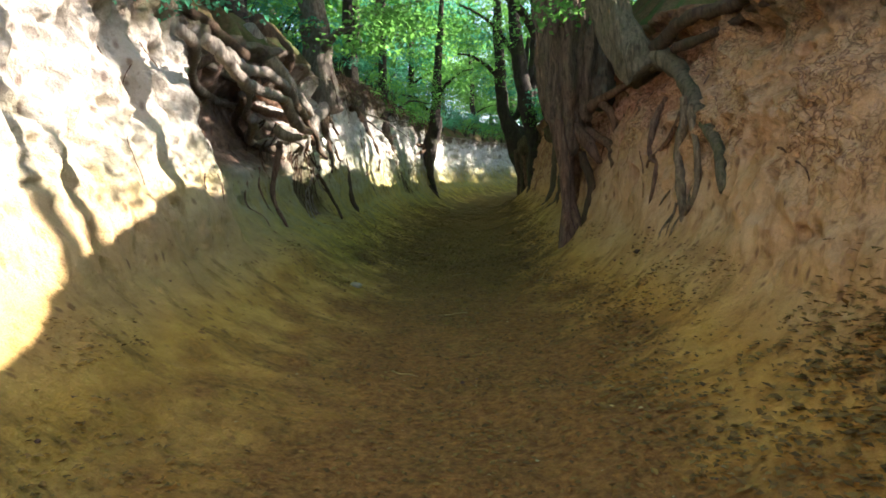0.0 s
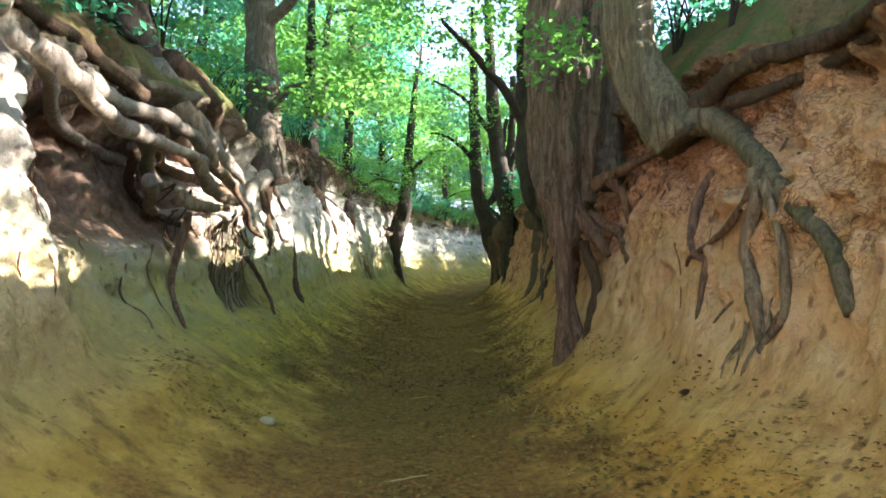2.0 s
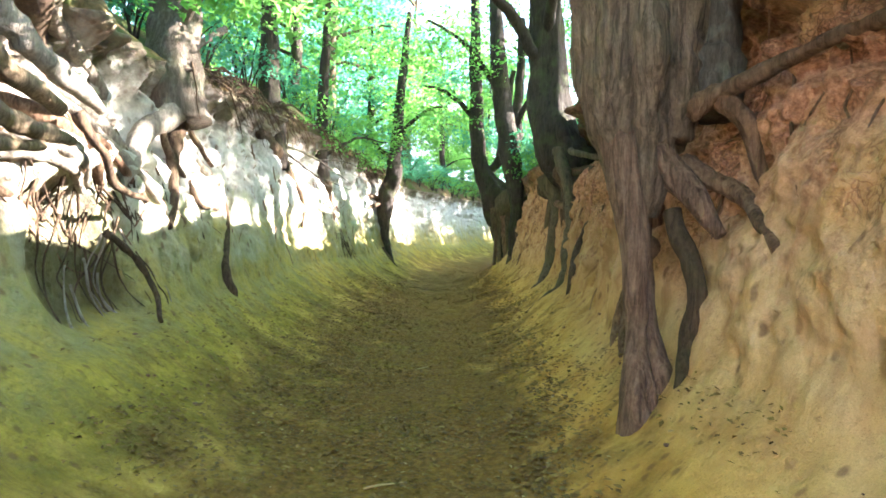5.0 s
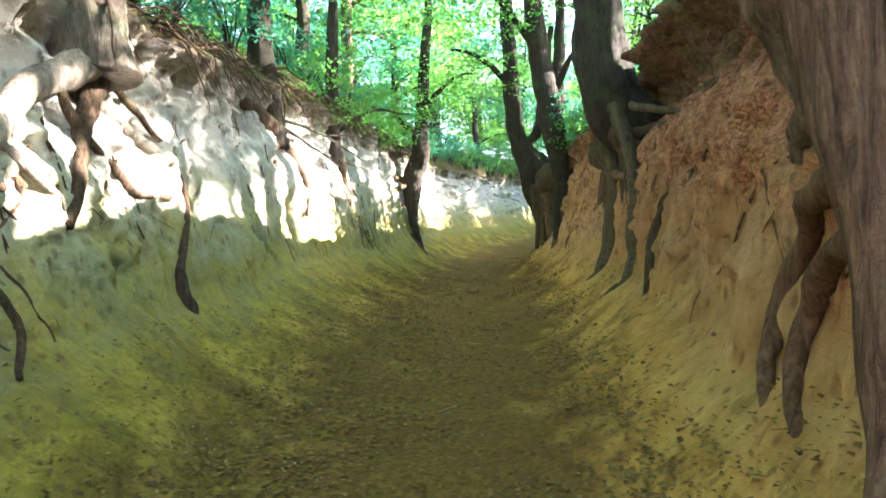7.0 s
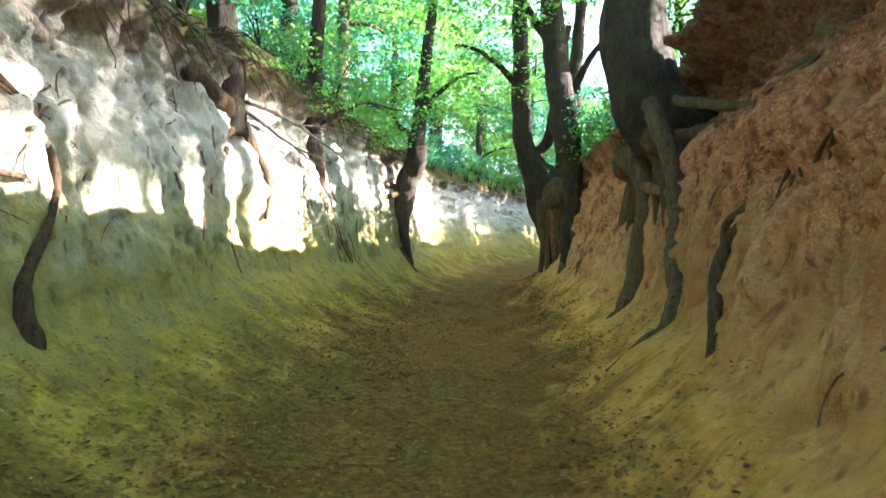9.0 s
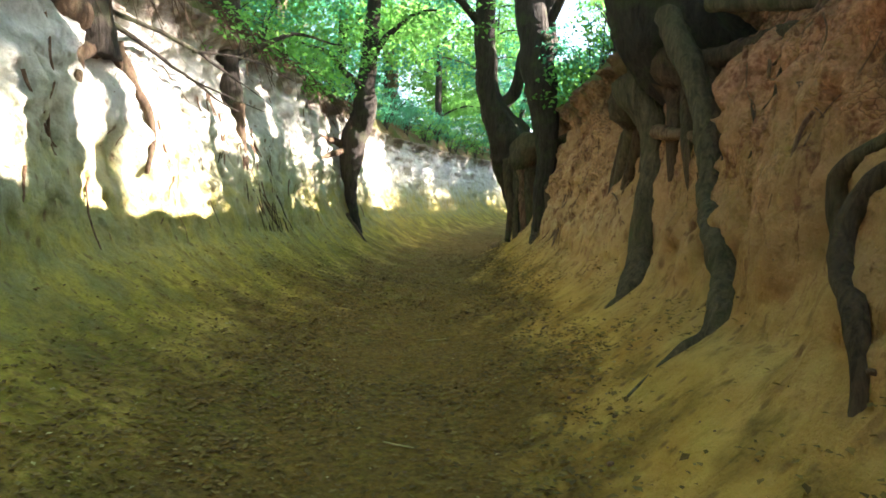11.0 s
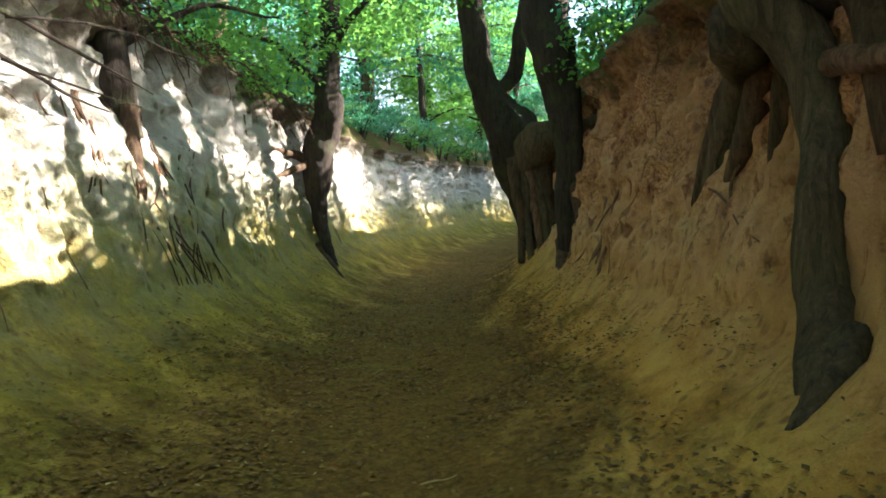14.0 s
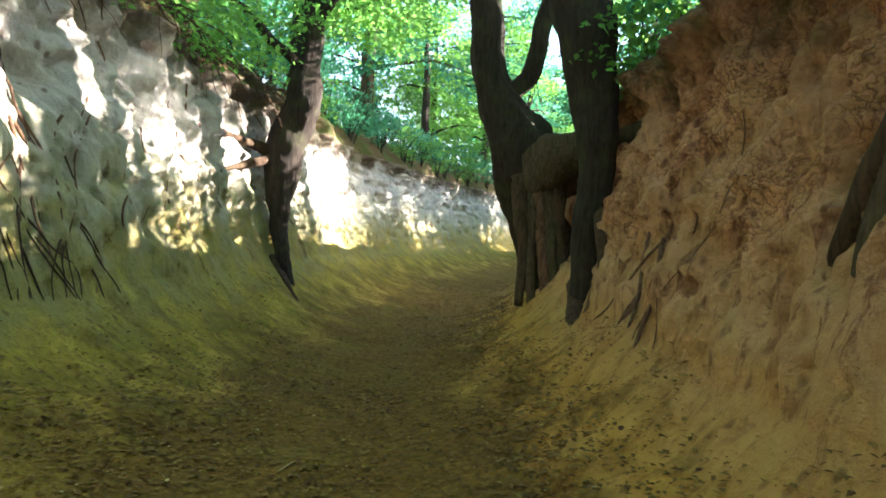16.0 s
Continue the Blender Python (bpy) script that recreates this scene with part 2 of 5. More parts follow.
BARK_OLIVE = bark_material("olive_bark", (0.085, 0.07, 0.04), (0.27, 0.215, 0.125), 0.35)
BARK_WARM = bark_material("reddish_bark", (0.075, 0.05, 0.034), (0.30, 0.205, 0.135), 0.15)
ROOT = bark_material("root_bark", (0.10, 0.05, 0.03), (0.31, 0.18, 0.105), 0.12)
ROOT_TAN = bark_material("tan_root", (0.13, 0.09, 0.052), (0.38, 0.28, 0.17), 0.15)
ROOT_RED = bark_material("clay_stained_root", (0.085, 0.045, 0.03), (0.31, 0.19, 0.12), 0.0)
ROOT_DARK = bark_material("dark_root_bark", (0.05, 0.03, 0.018), (0.14, 0.088, 0.05), 0.2)
ROOT_PALE = bark_material("weathered_root", (0.20, 0.16, 0.12), (0.42, 0.36, 0.28), 0.1, 0.2)
LEAF = leaf_material("beech_leaf", (0.036, 0.10, 0.02), (0.10, 0.22, 0.042), (0.23, 0.57, 0.11), 0.55)
# leaf copy with the teal of skylight and haze put into its colour
LEAF_BLUE = leaf_material("haze_tinted_leaf", (0.024, 0.08, 0.04), (0.06, 0.15, 0.07), (0.09, 0.44, 0.23), 0.5)
LITTER = litter_material("dry_leaf", (0.10, 0.056, 0.013), (0.28, 0.17, 0.042))
LITTER_PALE = litter_material("pale_dry_leaf", (0.24, 0.16, 0.055), (0.50, 0.38, 0.16))
STONE = litter_material("flint", (0.24, 0.19, 0.10), (0.36, 0.30, 0.17))


# ---- helpers for meshes ----
def link_mesh(name, verts, faces, material, parent=None, label="", smooth=True):
    me = bpy.data.meshes.new(name)
    me.from_pydata([tuple(v) for v in verts], [], [tuple(f) for f in faces])
    me.materials.append(material)
    if smooth:
        me.polygons.foreach_set("use_smooth", [True] * len(me.polygons))
    ob = new(name, me)
    if parent:
        ob.parent = parent
    if label:
        tagged(ob, label)
    return ob


def lattice(ix, iy, iz, seed):
    n = (ix * 374761393 + iy * 668265263 + iz * 2147483647 + seed * 974634341) & 0xFFFFFFFF
    n = ((n ^ (n >> 13)) * 1274126177) & 0xFFFFFFFF
    n = ((n ^ (n >> 15)) * 2246822519) & 0xFFFFFFFF
    return ((n ^ (n >> 16)) & 0xFFFF) / 32767.5 - 1.0


def value_noise(x, y, z, seed=0):
    """Smooth noise from -1 to 1 on arrays."""
    x, y, z = np.broadcast_arrays(x, y, z)
    fx, fy, fz = np.floor(x), np.floor(y), np.floor(z)
    ix, iy, iz = fx.astype(np.int64), fy.astype(np.int64), fz.astype(np.int64)
    tx, ty, tz = x - fx, y - fy, z - fz
    tx, ty, tz = (t * t * (3 - 2 * t) for t in (tx, ty, tz))
    r = 0
    for dx in (0, 1):
        for dy in (0, 1):
            for dz in (0, 1):
                w = (tx if dx else 1 - tx) * (ty if dy else 1 - ty) * (tz if dz else 1 - tz)
                r = r + w * lattice(ix + dx, iy + dy, iz + dz, seed)
    return r


def fbm(x, y, z, octaves=4, seed=0, gain=0.5):
    r, a = 0, 1.0
    for k in range(octaves):
        r = r + a * value_noise(x, y, z, seed + k)
        x, y, z, a = x * 2.03 + 5.1, y * 2.03 + 1.7, z * 2.03 + 9.3, a * gain
    return r


# ---- the sunken lane ----
LEFT_FOOT = ((-40, -2.6), (-8, -2.5), (0, -2.3), (5, -2.2), (8.5, -1.75), (13, -1.75), (17, -1.6), (20, -1.15), (26, -0.35), (32, 1.0), (40, 3.8), (50, 9.0), (75, 26.0))
RIGHT_FOOT = ((-40, 2.2), (-8, 2.1), (0, 2.1), (6, 2.05), (9, 1.85), (13, 2.35), (16.5, 2.75), (20, 2.8), (22, 2.8), (26, 3.4), (32, 5.2), (40, 8.4), (50, 14.0), (75, 31.0))
LEFT_HIGH = ((-40, 2.6), (0, 3.0), (8, 3.1), (13, 3.15), (17, 3.4), (21, 3.4), (24, 3.2), (28, 3.0), (40, 3.0), (75, 3.0))
RIGHT_HIGH = ((-40, 2.8), (0, 3.1), (3.0, 2.7), (4.2, 2.6), (6, 3.0), (7.5, 3.1), (9.5, 3.1), (11, 3.4), (13, 3.75), (16.5, 3.7), (18.5, 3.05), (21, 2.8), (26, 2.8), (75, 3.0))


RIGHT_CUT = ((-40, 0.0), (3, 0.05), (6, 0.12), (9, 0.1), (11, 0.15), (13, 0.3), (15.5, 0.42), (17, 0.35), (19, 0.05), (75, 0.0))
LEFT_CUT = ((-40, 0.0), (7, 0.0), (9, 0.1), (11.5, 0.12), (13.5, 0.0), (16, 0.1), (18, 0.1), (20, 0.15), (22, 0.0), (75, 0.0))
# mostly unseen slope, shaped to set the shadow line on the left wall
RIGHT_HILL = ((-40, 3.4), (0, 3.2), (2.6, 1.2), (4.3, 0.6), (5.6, 3.0), (8, 3.4), (10, 3.0), (11.5, 1.6), (16.5, 1.6), (19.5, 2.2), (26, 3.0), (34, 2.8), (50, 2.5), (75, 2.5))


def smooth_line(knots, y):
    ys, vs = zip(*knots)
    return sum(np.interp(y + d, ys, vs) for d in (-1.2, -0.6, 0, 0.6, 1.2)) / 5


def floor_z(y):
    return 0.03 + 0.034 * np.clip(y, -40, 60)


def ground_at(u, y):
    """The lane's cross-section. u: -1 and 1 are the feet of the walls, -2 and 2 the rims, beyond them the wood's floor."""
    u, y = np.broadcast_arrays(np.asarray(u, float), np.asarray(y, float))
    xl, xr = smooth_line(LEFT_FOOT, y), smooth_line(RIGHT_FOOT, y)
    hl, hr = smooth_line(LEFT_HIGH, y), smooth_line(RIGHT_HIGH, y)
    mid, half = (xl + xr) / 2 + 0.12, (xr - xl) / 2
    s = np.sign(u)
    au = np.abs(u)
    foot = np.where(s < 0, xl, xr)
    high = np.where(s < 0, hl, hr)
    bank = np.where(s < 0, 0.78, 0.76)
    # tread and banks
    b = np.clip(au, 0, 1)
    x = mid + (foot - mid) * b
    h = bank * b ** 2.6
    # wall
    w = np.clip(au - 1, 0, 1)
    cut = np.where(s > 0, smooth_line(RIGHT_CUT, y), smooth_line(LEFT_CUT, y))
    lip = 0.13 + 0.17 * value_noise(s * 5, y * 1.3, 0 * y, 97) + 0.07 * value_noise(s * 5, y * 4.1, 0 * y, 98)
    out = 0.62 * w ** 0.8 + cut * np.clip((w - 0.54) / 0.18, 0, 1) - (cut + lip) * np.clip((w - 0.84) / 0.14, 0, 1) ** 1.4
    x = x + s * np.where(au > 1, out, 0)
    h = h + (high - bank) * w
    # wood's floor
    p = np.clip(au - 2, 0, 1)
    d = 14 * p ** 1.6
    x = x + s * d
    hill = np.where(s > 0, smooth_line(RIGHT_HILL, y), 2.4)
    h = h + hill * (1 - np.exp(-d / 5.0)) + 0.25 * (1 - np.exp(-d / 0.25))
    q = np.clip(au - 3, 0, 1)
    x = x + s * 3000 * q ** 3
    h = h - 2.0 * np.clip(q * 4, 0, 1)
    z = floor_z(y) + h
    # relief
    near = np.clip((60 - y) / 20, 0, 1)
    iswall = np.clip((au - 0.9) / 0.25, 0, 1) * np.clip((2.12 - au) / 0.15, 0, 1)
    isbank = np.clip(au / 0.6, 0, 1) * np.clip((1.2 - au) / 0.3, 0, 1)
    isfloor = np.clip((0.8 - au) / 0.4, 0, 1)
    wood = np.clip((au - 2) / 0.1, 0, 1) * np.clip((3.02 - au) / 0.1, 0, 1)
    lumps = fbm(x * 0.9, y * 0.9, z * 0.9, 3, 11)
    flutes = fbm(s * 7 + 0.2 * z, y * 4.0, z * 0.8, 4, 23, 0.6)
    chips = fbm(x * 6, y * 6, z * 5, 3, 37, 0.6)
    pits = np.clip(fbm(x * 4, y * 4.2, z * 2.6, 2, 53) - 0.3, 0, 1)
    pecks = np.clip(fbm(x * 9, y * 10, z * 5, 2, 59) - 0.55, 0, 1)
    rimchew = np.clip((w - 0.4) / 0.4, 0, 1)
    smoothed = np.where(s > 0, np.clip((y - 9.5) / 2.0, 0.2, 1.0), 0.6)
    crags = np.where(s > 0, 1.0, 0.7) * np.clip((w - 0.12) / 0.3, 0, 1) * (0.45 - np.abs(fbm(x * 3.4, y * 3.6, z * 3.4, 3, 67, 0.55)))
    crags = crags * np.where((s > 0) & (y > 10.5), np.clip((0.6 - w) / 0.15, 0.2, 1.0), 1.0)
    crags = crags * np.clip(0.55 + 1.2 * value_noise(y * 0.7, z * 0.9, s, 68), 0.1, 1.4)
    chips = chips * np.where(s < 0, 0.8, 1.0)
    push = iswall * (0.12 * lumps + (0.10 + 0.08 * rimchew) * smoothed * flutes + 0.15 * crags + (0.04 + 0.045 * rimchew) * chips - 0.42 * pits * (0.3 + rimchew) - 0.24 * pecks)
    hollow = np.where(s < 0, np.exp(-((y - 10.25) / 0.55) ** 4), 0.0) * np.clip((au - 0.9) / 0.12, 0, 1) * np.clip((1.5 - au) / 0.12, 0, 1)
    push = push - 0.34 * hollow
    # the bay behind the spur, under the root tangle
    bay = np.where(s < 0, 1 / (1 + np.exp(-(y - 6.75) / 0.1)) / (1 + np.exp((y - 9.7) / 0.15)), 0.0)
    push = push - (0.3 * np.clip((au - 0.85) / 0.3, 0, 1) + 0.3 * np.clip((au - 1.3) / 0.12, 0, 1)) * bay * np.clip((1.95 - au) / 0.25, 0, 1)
    x = x - s * push * near
    gully = fbm(x * 1.3, y * 0.55, 0 * z, 3, 71)
    ribs = np.clip((au - 0.45) / 0.4, 0, 1) * np.clip((1.25 - au) / 0.25, 0, 1) * fbm(0.25 * x + s * 3, y * 1.5, 0 * z, 2, 83)
    z = z + near * (isbank * (0.05 * gully + 0.02 * fbm(x * 5, y * 5, 0 * z, 2, 41)) + 0.045 * ribs + isfloor * (0.022 * fbm(x * 2, y * 2, 0 * z, 3, 5) + 0.006 * chips) + wood * 0.18 * fbm(x * 0.8, y * 0.8, 0 * z, 3, 91))
    return x, y, z


def sheet_columns():
    left = np.concatenate([-3 - np.linspace(1, 0, 7)[:-1], -2 - np.linspace(1, 0, 23)[:-1], -1 - np.linspace(1, 0, 84)[:-1], -np.linspace(1, 0, 46)])
    return np.concatenate([left, -left[:-1][::-1]])


def sheet_rows():
    return np.concatenate([[-3000, -400, -90], np.arange(-40, 0.5, 0.5), np.arange(0.5, 24, 0.036), np.arange(24, 27, 0.08), np.arange(27, 75, 0.2), [80, 95, 150, 400, 3000]])


def build_lane():
    cols, rows = sheet_columns(), sheet_rows()
    u, y = np.meshgrid(cols, rows)
    x, y, z = ground_at(u, y)
    pos = np.stack([x, y, z], -1)
    du = np.gradient(pos, axis=1)
    dv = np.gradient(pos, axis=0)
    nrm = np.cross(du, dv)
    nrm /= np.linalg.norm(nrm, axis=-1, keepdims=True) + 1e-12
    bands = (("path", [(-1.0, 1.0)], EARTH, "trodden sandy loess path with brown leaf litter and sloping banks", "path"),
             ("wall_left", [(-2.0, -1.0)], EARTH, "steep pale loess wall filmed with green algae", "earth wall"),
             ("wall_right", [(1.0, 2.0)], EARTH, "steep ochre and reddish loess wall, fluted and crumbling", "earth wall"),
             ("ground", [(-9, -2.0), (2.0, 9)], FOREST, "dark leafy woodland floor above the sunken lane", "ground"))
    for name, spans, material, label, category in bands:
        verts, faces, norms, uvs, base = [], [], [], [], 0
        for lo, hi in spans:
            pick = np.where((cols >= lo - 1e-6) & (cols <= hi + 1e-6))[0]
            n, m = len(rows), len(pick)
            verts.append(pos[:, pick].reshape(-1, 3))
            norms.append(nrm[:, pick].reshape(-1, 3))
            uvs.append(np.stack([u[:, pick].ravel(), y[:, pick].ravel()], -1))
            i = np.arange(n * m).reshape(n, m) + base
            faces.append(np.stack([i[:-1, :-1], i[:-1, 1:], i[1:, 1:], i[1:, :-1]], -1).reshape(-1, 4))
            base += n * m
        verts, norms, uvs, faces = (np.concatenate(a) for a in (verts, norms, uvs, faces))
        me = bpy.data.meshes.new(name)
        me.from_pydata(verts.tolist(), [], faces.tolist())
        me.materials.append(material)
        layer = me.uv_layers.new(name="across")
        loops = np.empty(len(me.loops), dtype=np.int32)
        me.loops.foreach_get("vertex_index", loops)
        layer.data.foreach_set("uv", uvs[loops].astype(np.float32).ravel())
        me.polygons.foreach_set("use_smooth", [True] * len(me.polygons))
        me.normals_split_custom_set_from_vertices(norms.tolist())
        tagged(new(name, me), label, category, "", "structure")


build_lane()


# ---- wood: tubes, leaves ----
def spline(points, n):
    """n points along a smooth line through the given ones, with interpolated radius in the last column."""
    p = np.array(points, float)
    p = np.vstack([2 * p[0] - p[1], p, 2 * p[-1] - p[-2]])
    out = []
    for t in np.linspace(0, len(p) - 3 - 1e-6, n):
        i = int(t)
        f = t - i
        a, b, c, d = p[i:i + 4]
        out.append(0.5 * ((2 * b) + (c - a) * f + (2 * a - 5 * b + 4 * c - d) * f * f + (3 * b - a - 3 * c + d) * f ** 3))
    return np.array(out)


def wall_x(side, y, z):
    """Where the wall on that side stands, for arrays of y and z."""
    u = side * np.linspace(0.97, 2.04, 90)
    x, _, zz = ground_at(u[None, :], np.asarray(y)[:, None])
    return np.array([np.interp(h, b, a) for a, b, h in zip(x, zz, z)])


def tube(points, sides=9, step=0.09, rough=0.12, wob=0.0, seed=0, hug=0, furrow=0.0):
    """A gnarled round limb through points (x, y, z, radius); returns vertices and faces."""
    p = np.array(points, float)
    if hug and p[-1, 2] < floor_z(p[-1, 1]) + 0.95:
        p = np.vstack([p, p[-1] + (0, 0, -0.4, -0.1 * p[-1, 3])])
        points = p
    length = np.linalg.norm(np.diff(p[:, :3], axis=0), axis=1).sum()
    n = max(5, min(90, int(length / step)))
    s = spline(points, n)
    c, r = s[:, :3], np.maximum(s[:, 3], 0.004)
    tan = np.gradient(c, axis=0)
    if wob:
        k = np.arange(n) * length / n
        fade = np.sin(np.linspace(0, np.pi, n)) ** 0.5
        for ax in range(3):
            c[:, ax] += wob * fade * fbm(k * 2.2, 0 * k + ax * 9.1, 0 * k + seed * 3.7, 3, seed)
    if hug:
        t = np.linspace(0, 1, n)
        lie = wall_x(hug, c[:, 1], c[:, 2]) - hug * r * np.where(r > 0.05, 0.2, 0.8)
        fade = np.clip(t / 0.3, 0, 1)
        c[:, 0] = c[:, 0] * (1 - fade) + lie * fade + hug * (r + 0.01) * np.clip((t - 0.9) / 0.1, 0, 1)
        c[:, 2] -= r * np.clip((t - 0.88) / 0.12, 0, 1)
        for _ in range(9):
            x = np.pad(c[:, 0], 2, mode="edge")
            c[:, 0] = (x[:-4] + x[1:-3] + x[2:-2] + x[3:-1] + x[4:]) / 5
        bury = (r + 0.01) * np.clip((t - 0.9) / 0.1, 0, 1)
        free = hug * c[:, 0]
        c[:, 0] = hug * np.where(fade >= 1, np.minimum(free, hug * lie + 1.4 * r + 0.03 + bury), free)
        tan = np.gradient(c, axis=0)
    for _ in range(4):
        pad = np.pad(tan, ((1, 1), (0, 0)), mode="edge")
        tan = (pad[:-2] + 2 * pad[1:-1] + pad[2:]) / 4
    tan /= np.linalg.norm(tan, axis=1, keepdims=True) + 1e-9
    first = np.cross(tan[0], (0.9, 0.4, 0.1) if abs(tan[0, 2]) > 0.7 else (0.1, 0.2, 1.0))
    side = [first / np.linalg.norm(first)]
    for k in range(1, n):
        q = side[-1] - tan[k] * side[-1].dot(tan[k])
        side.append(q / (np.linalg.norm(q) + 1e-9))
    side = np.array(side)
    up = np.cross(side, tan)
    ang = np.linspace(0, 2 * np.pi, sides, endpoint=False)
    ca, sa = np.cos(ang), np.sin(ang)
    v = c[:, None] + r[:, None, None] * (ca[None, :, None] * side[:, None] + sa[None, :, None] * up[:, None])
    away = v - c[:, None]
    rough = rough * (0.55 if r.max() > 0.11 else 1.0)
    k = rough * fbm(v[..., 0] * 3 / (0.2 + r.max()) + seed, v[..., 1] * 3 / (0.2 + r.max()), v[..., 2] * 1.2 / (0.2 + r.max()), 3, 7 + seed)
    lobes = 0.07 * np.clip((r - 0.1) / 0.15, 0, 1)[:, None] * (np.cos(ang[None] * 5 + seed + c[:, 2:3] * 0.8) + 0.6 * np.cos(ang[None] * 8 - seed + c[:, 2:3] * 1.5))
    if furrow:
        twist = ang[None] + 0.25 * c[:, 2:3] + 0.3 * fbm(ang[None] * 0 + c[:, 2:3] * 1.1, np.sin(ang)[None] * 1.5, np.cos(ang)[None] * 1.5, 2, seed + 3)
        ridge = 0.6 * np.abs(np.sin(twist * 3.5)) + 0.4 * np.abs(np.sin(twist * 8.0 + seed + c[:, 2:3]))
        lobes = lobes + furrow * np.clip(r / 0.2, 0.3, 1.2)[:, None] * (ridge - 0.55)
    v = c[:, None] + away * (1 + k[..., None] + lobes[..., None])
    faces = []
    for i in range(n - 1):
        for j in range(sides):
            a, b = i * sides + j, i * sides + (j + 1) % sides
            faces.append((a, b, b + sides, a + sides))
    faces.append(tuple(range(sides))[::-1])
    faces.append(tuple((n - 1) * sides + j for j in range(sides)))
    return v.reshape(-1, 3), faces


def joined(pieces):
    verts, faces, base = [], [], 0
    for v, f in pieces:
        verts.append(v)
        faces += [tuple(i + base for i in q) for q in f]
        base += len(v)
    return np.concatenate(verts), faces


def leaves(centres, rng, size=0.085, flat=0.5, droop=0.2):
    """Pointed, folded leaves round the given places, as one vertex and face list."""
    n = len(centres)
    yaw = rng.uniform(0, 2 * np.pi, n)
    tilt = rng.normal(0, flat, n) - droop
    roll = rng.normal(0, flat, n)
    s = size * rng.uniform(0.65, 1.25, n)
    shape = np.array([(0, 0, 0), (0.45, 0.32, 0.07), (1, 0, -0.06), (0.45, -0.32, 0.07)])
    cy, sy, ct, st, cr, sr = np.cos(yaw), np.sin(yaw), np.cos(tilt), np.sin(tilt), np.cos(roll), np.sin(roll)
    ax = np.stack([cy * ct, sy * ct, st], -1)
    bx = np.stack([-sy * cr + cy * st * sr, cy * cr + sy * st * sr, -ct * sr], -1)
    nx = np.cross(ax, bx)
    v = centres[:, None] + s[:, None, None] * (shape[None, :, :1] * ax[:, None] + shape[None, :, 1:2] * bx[:, None] + shape[None, :, 2:] * nx[:, None])
    i = np.arange(n)[:, None] * 4
    f = np.concatenate([i + np.array((0, 1, 2)), i + np.array((0, 2, 3))])
    return v.reshape(-1, 3), f.tolist()


def sprays(rng, hub, spread, count, per, twig=0.5, thin=0.04):
    """Leaf places in flat layered sprays inside an uneven crown round hub."""
    out = []
    for k in range(count):
        d = rng.normal(0, 1, 3)
        d /= np.linalg.norm(d)
        c = np.array(hub) + d * np.array(spread) * rng.uniform(0.25, 1.0) ** 0.6
        a = rng.uniform(0, 2 * np.pi)
        along = rng.uniform(-1, 1, per) * twig * rng.uniform(0.7, 1.5)
        across = rng.normal(0, 0.28, per) * twig
        sag = -0.25 * np.abs(along) + rng.normal(0, thin, per)
        out.append(np.stack([c[0] + along * np.cos(a) - across * np.sin(a), c[1] + along * np.sin(a) + across * np.cos(a), c[2] + sag], -1))
    return np.concatenate(out)


def add_tree(name, label, base, trunk_points, limbs, crowns, bark, leaf, seed, sides=14, leaf_size=0.09, group=""):
    """A tree: trunk and limbs as gnarled tubes, and crowns as (hub, spread, sprays, leaves in each)."""
    rng = np.random.default_rng(seed)
    root = new(name)
    root.location = base
    tagged(root, label, "tree", group)
    v, f = tube(trunk_points, sides, 0.12, 0.16, 0.03, seed)
    link_mesh("trunk", v, f, bark, root)
    for k, points in enumerate(limbs):
        v, f = tube(points, 8, 0.15, 0.15, 0.05, seed + k)
        link_mesh("limb", v, f, bark, root)
    for hub, spread, count, per in crowns:
        v, f = leaves(sprays(rng, hub, spread, count, per), rng, leaf_size)
        link_mesh("crown", v, f, leaf, root, smooth=False)
    return root


def rim(side, y, out=0.0):
    """A place on the wood's floor, out metres beyond the rim of the wall on that side (-1, 1)."""
    p = 2.0 + (out / 14) ** (1 / 1.6)
    x, yy, z = ground_at(np.array([side * p]), np.array([float(y)]))
    return float(x[0]), float(yy[0]), float(z[0])


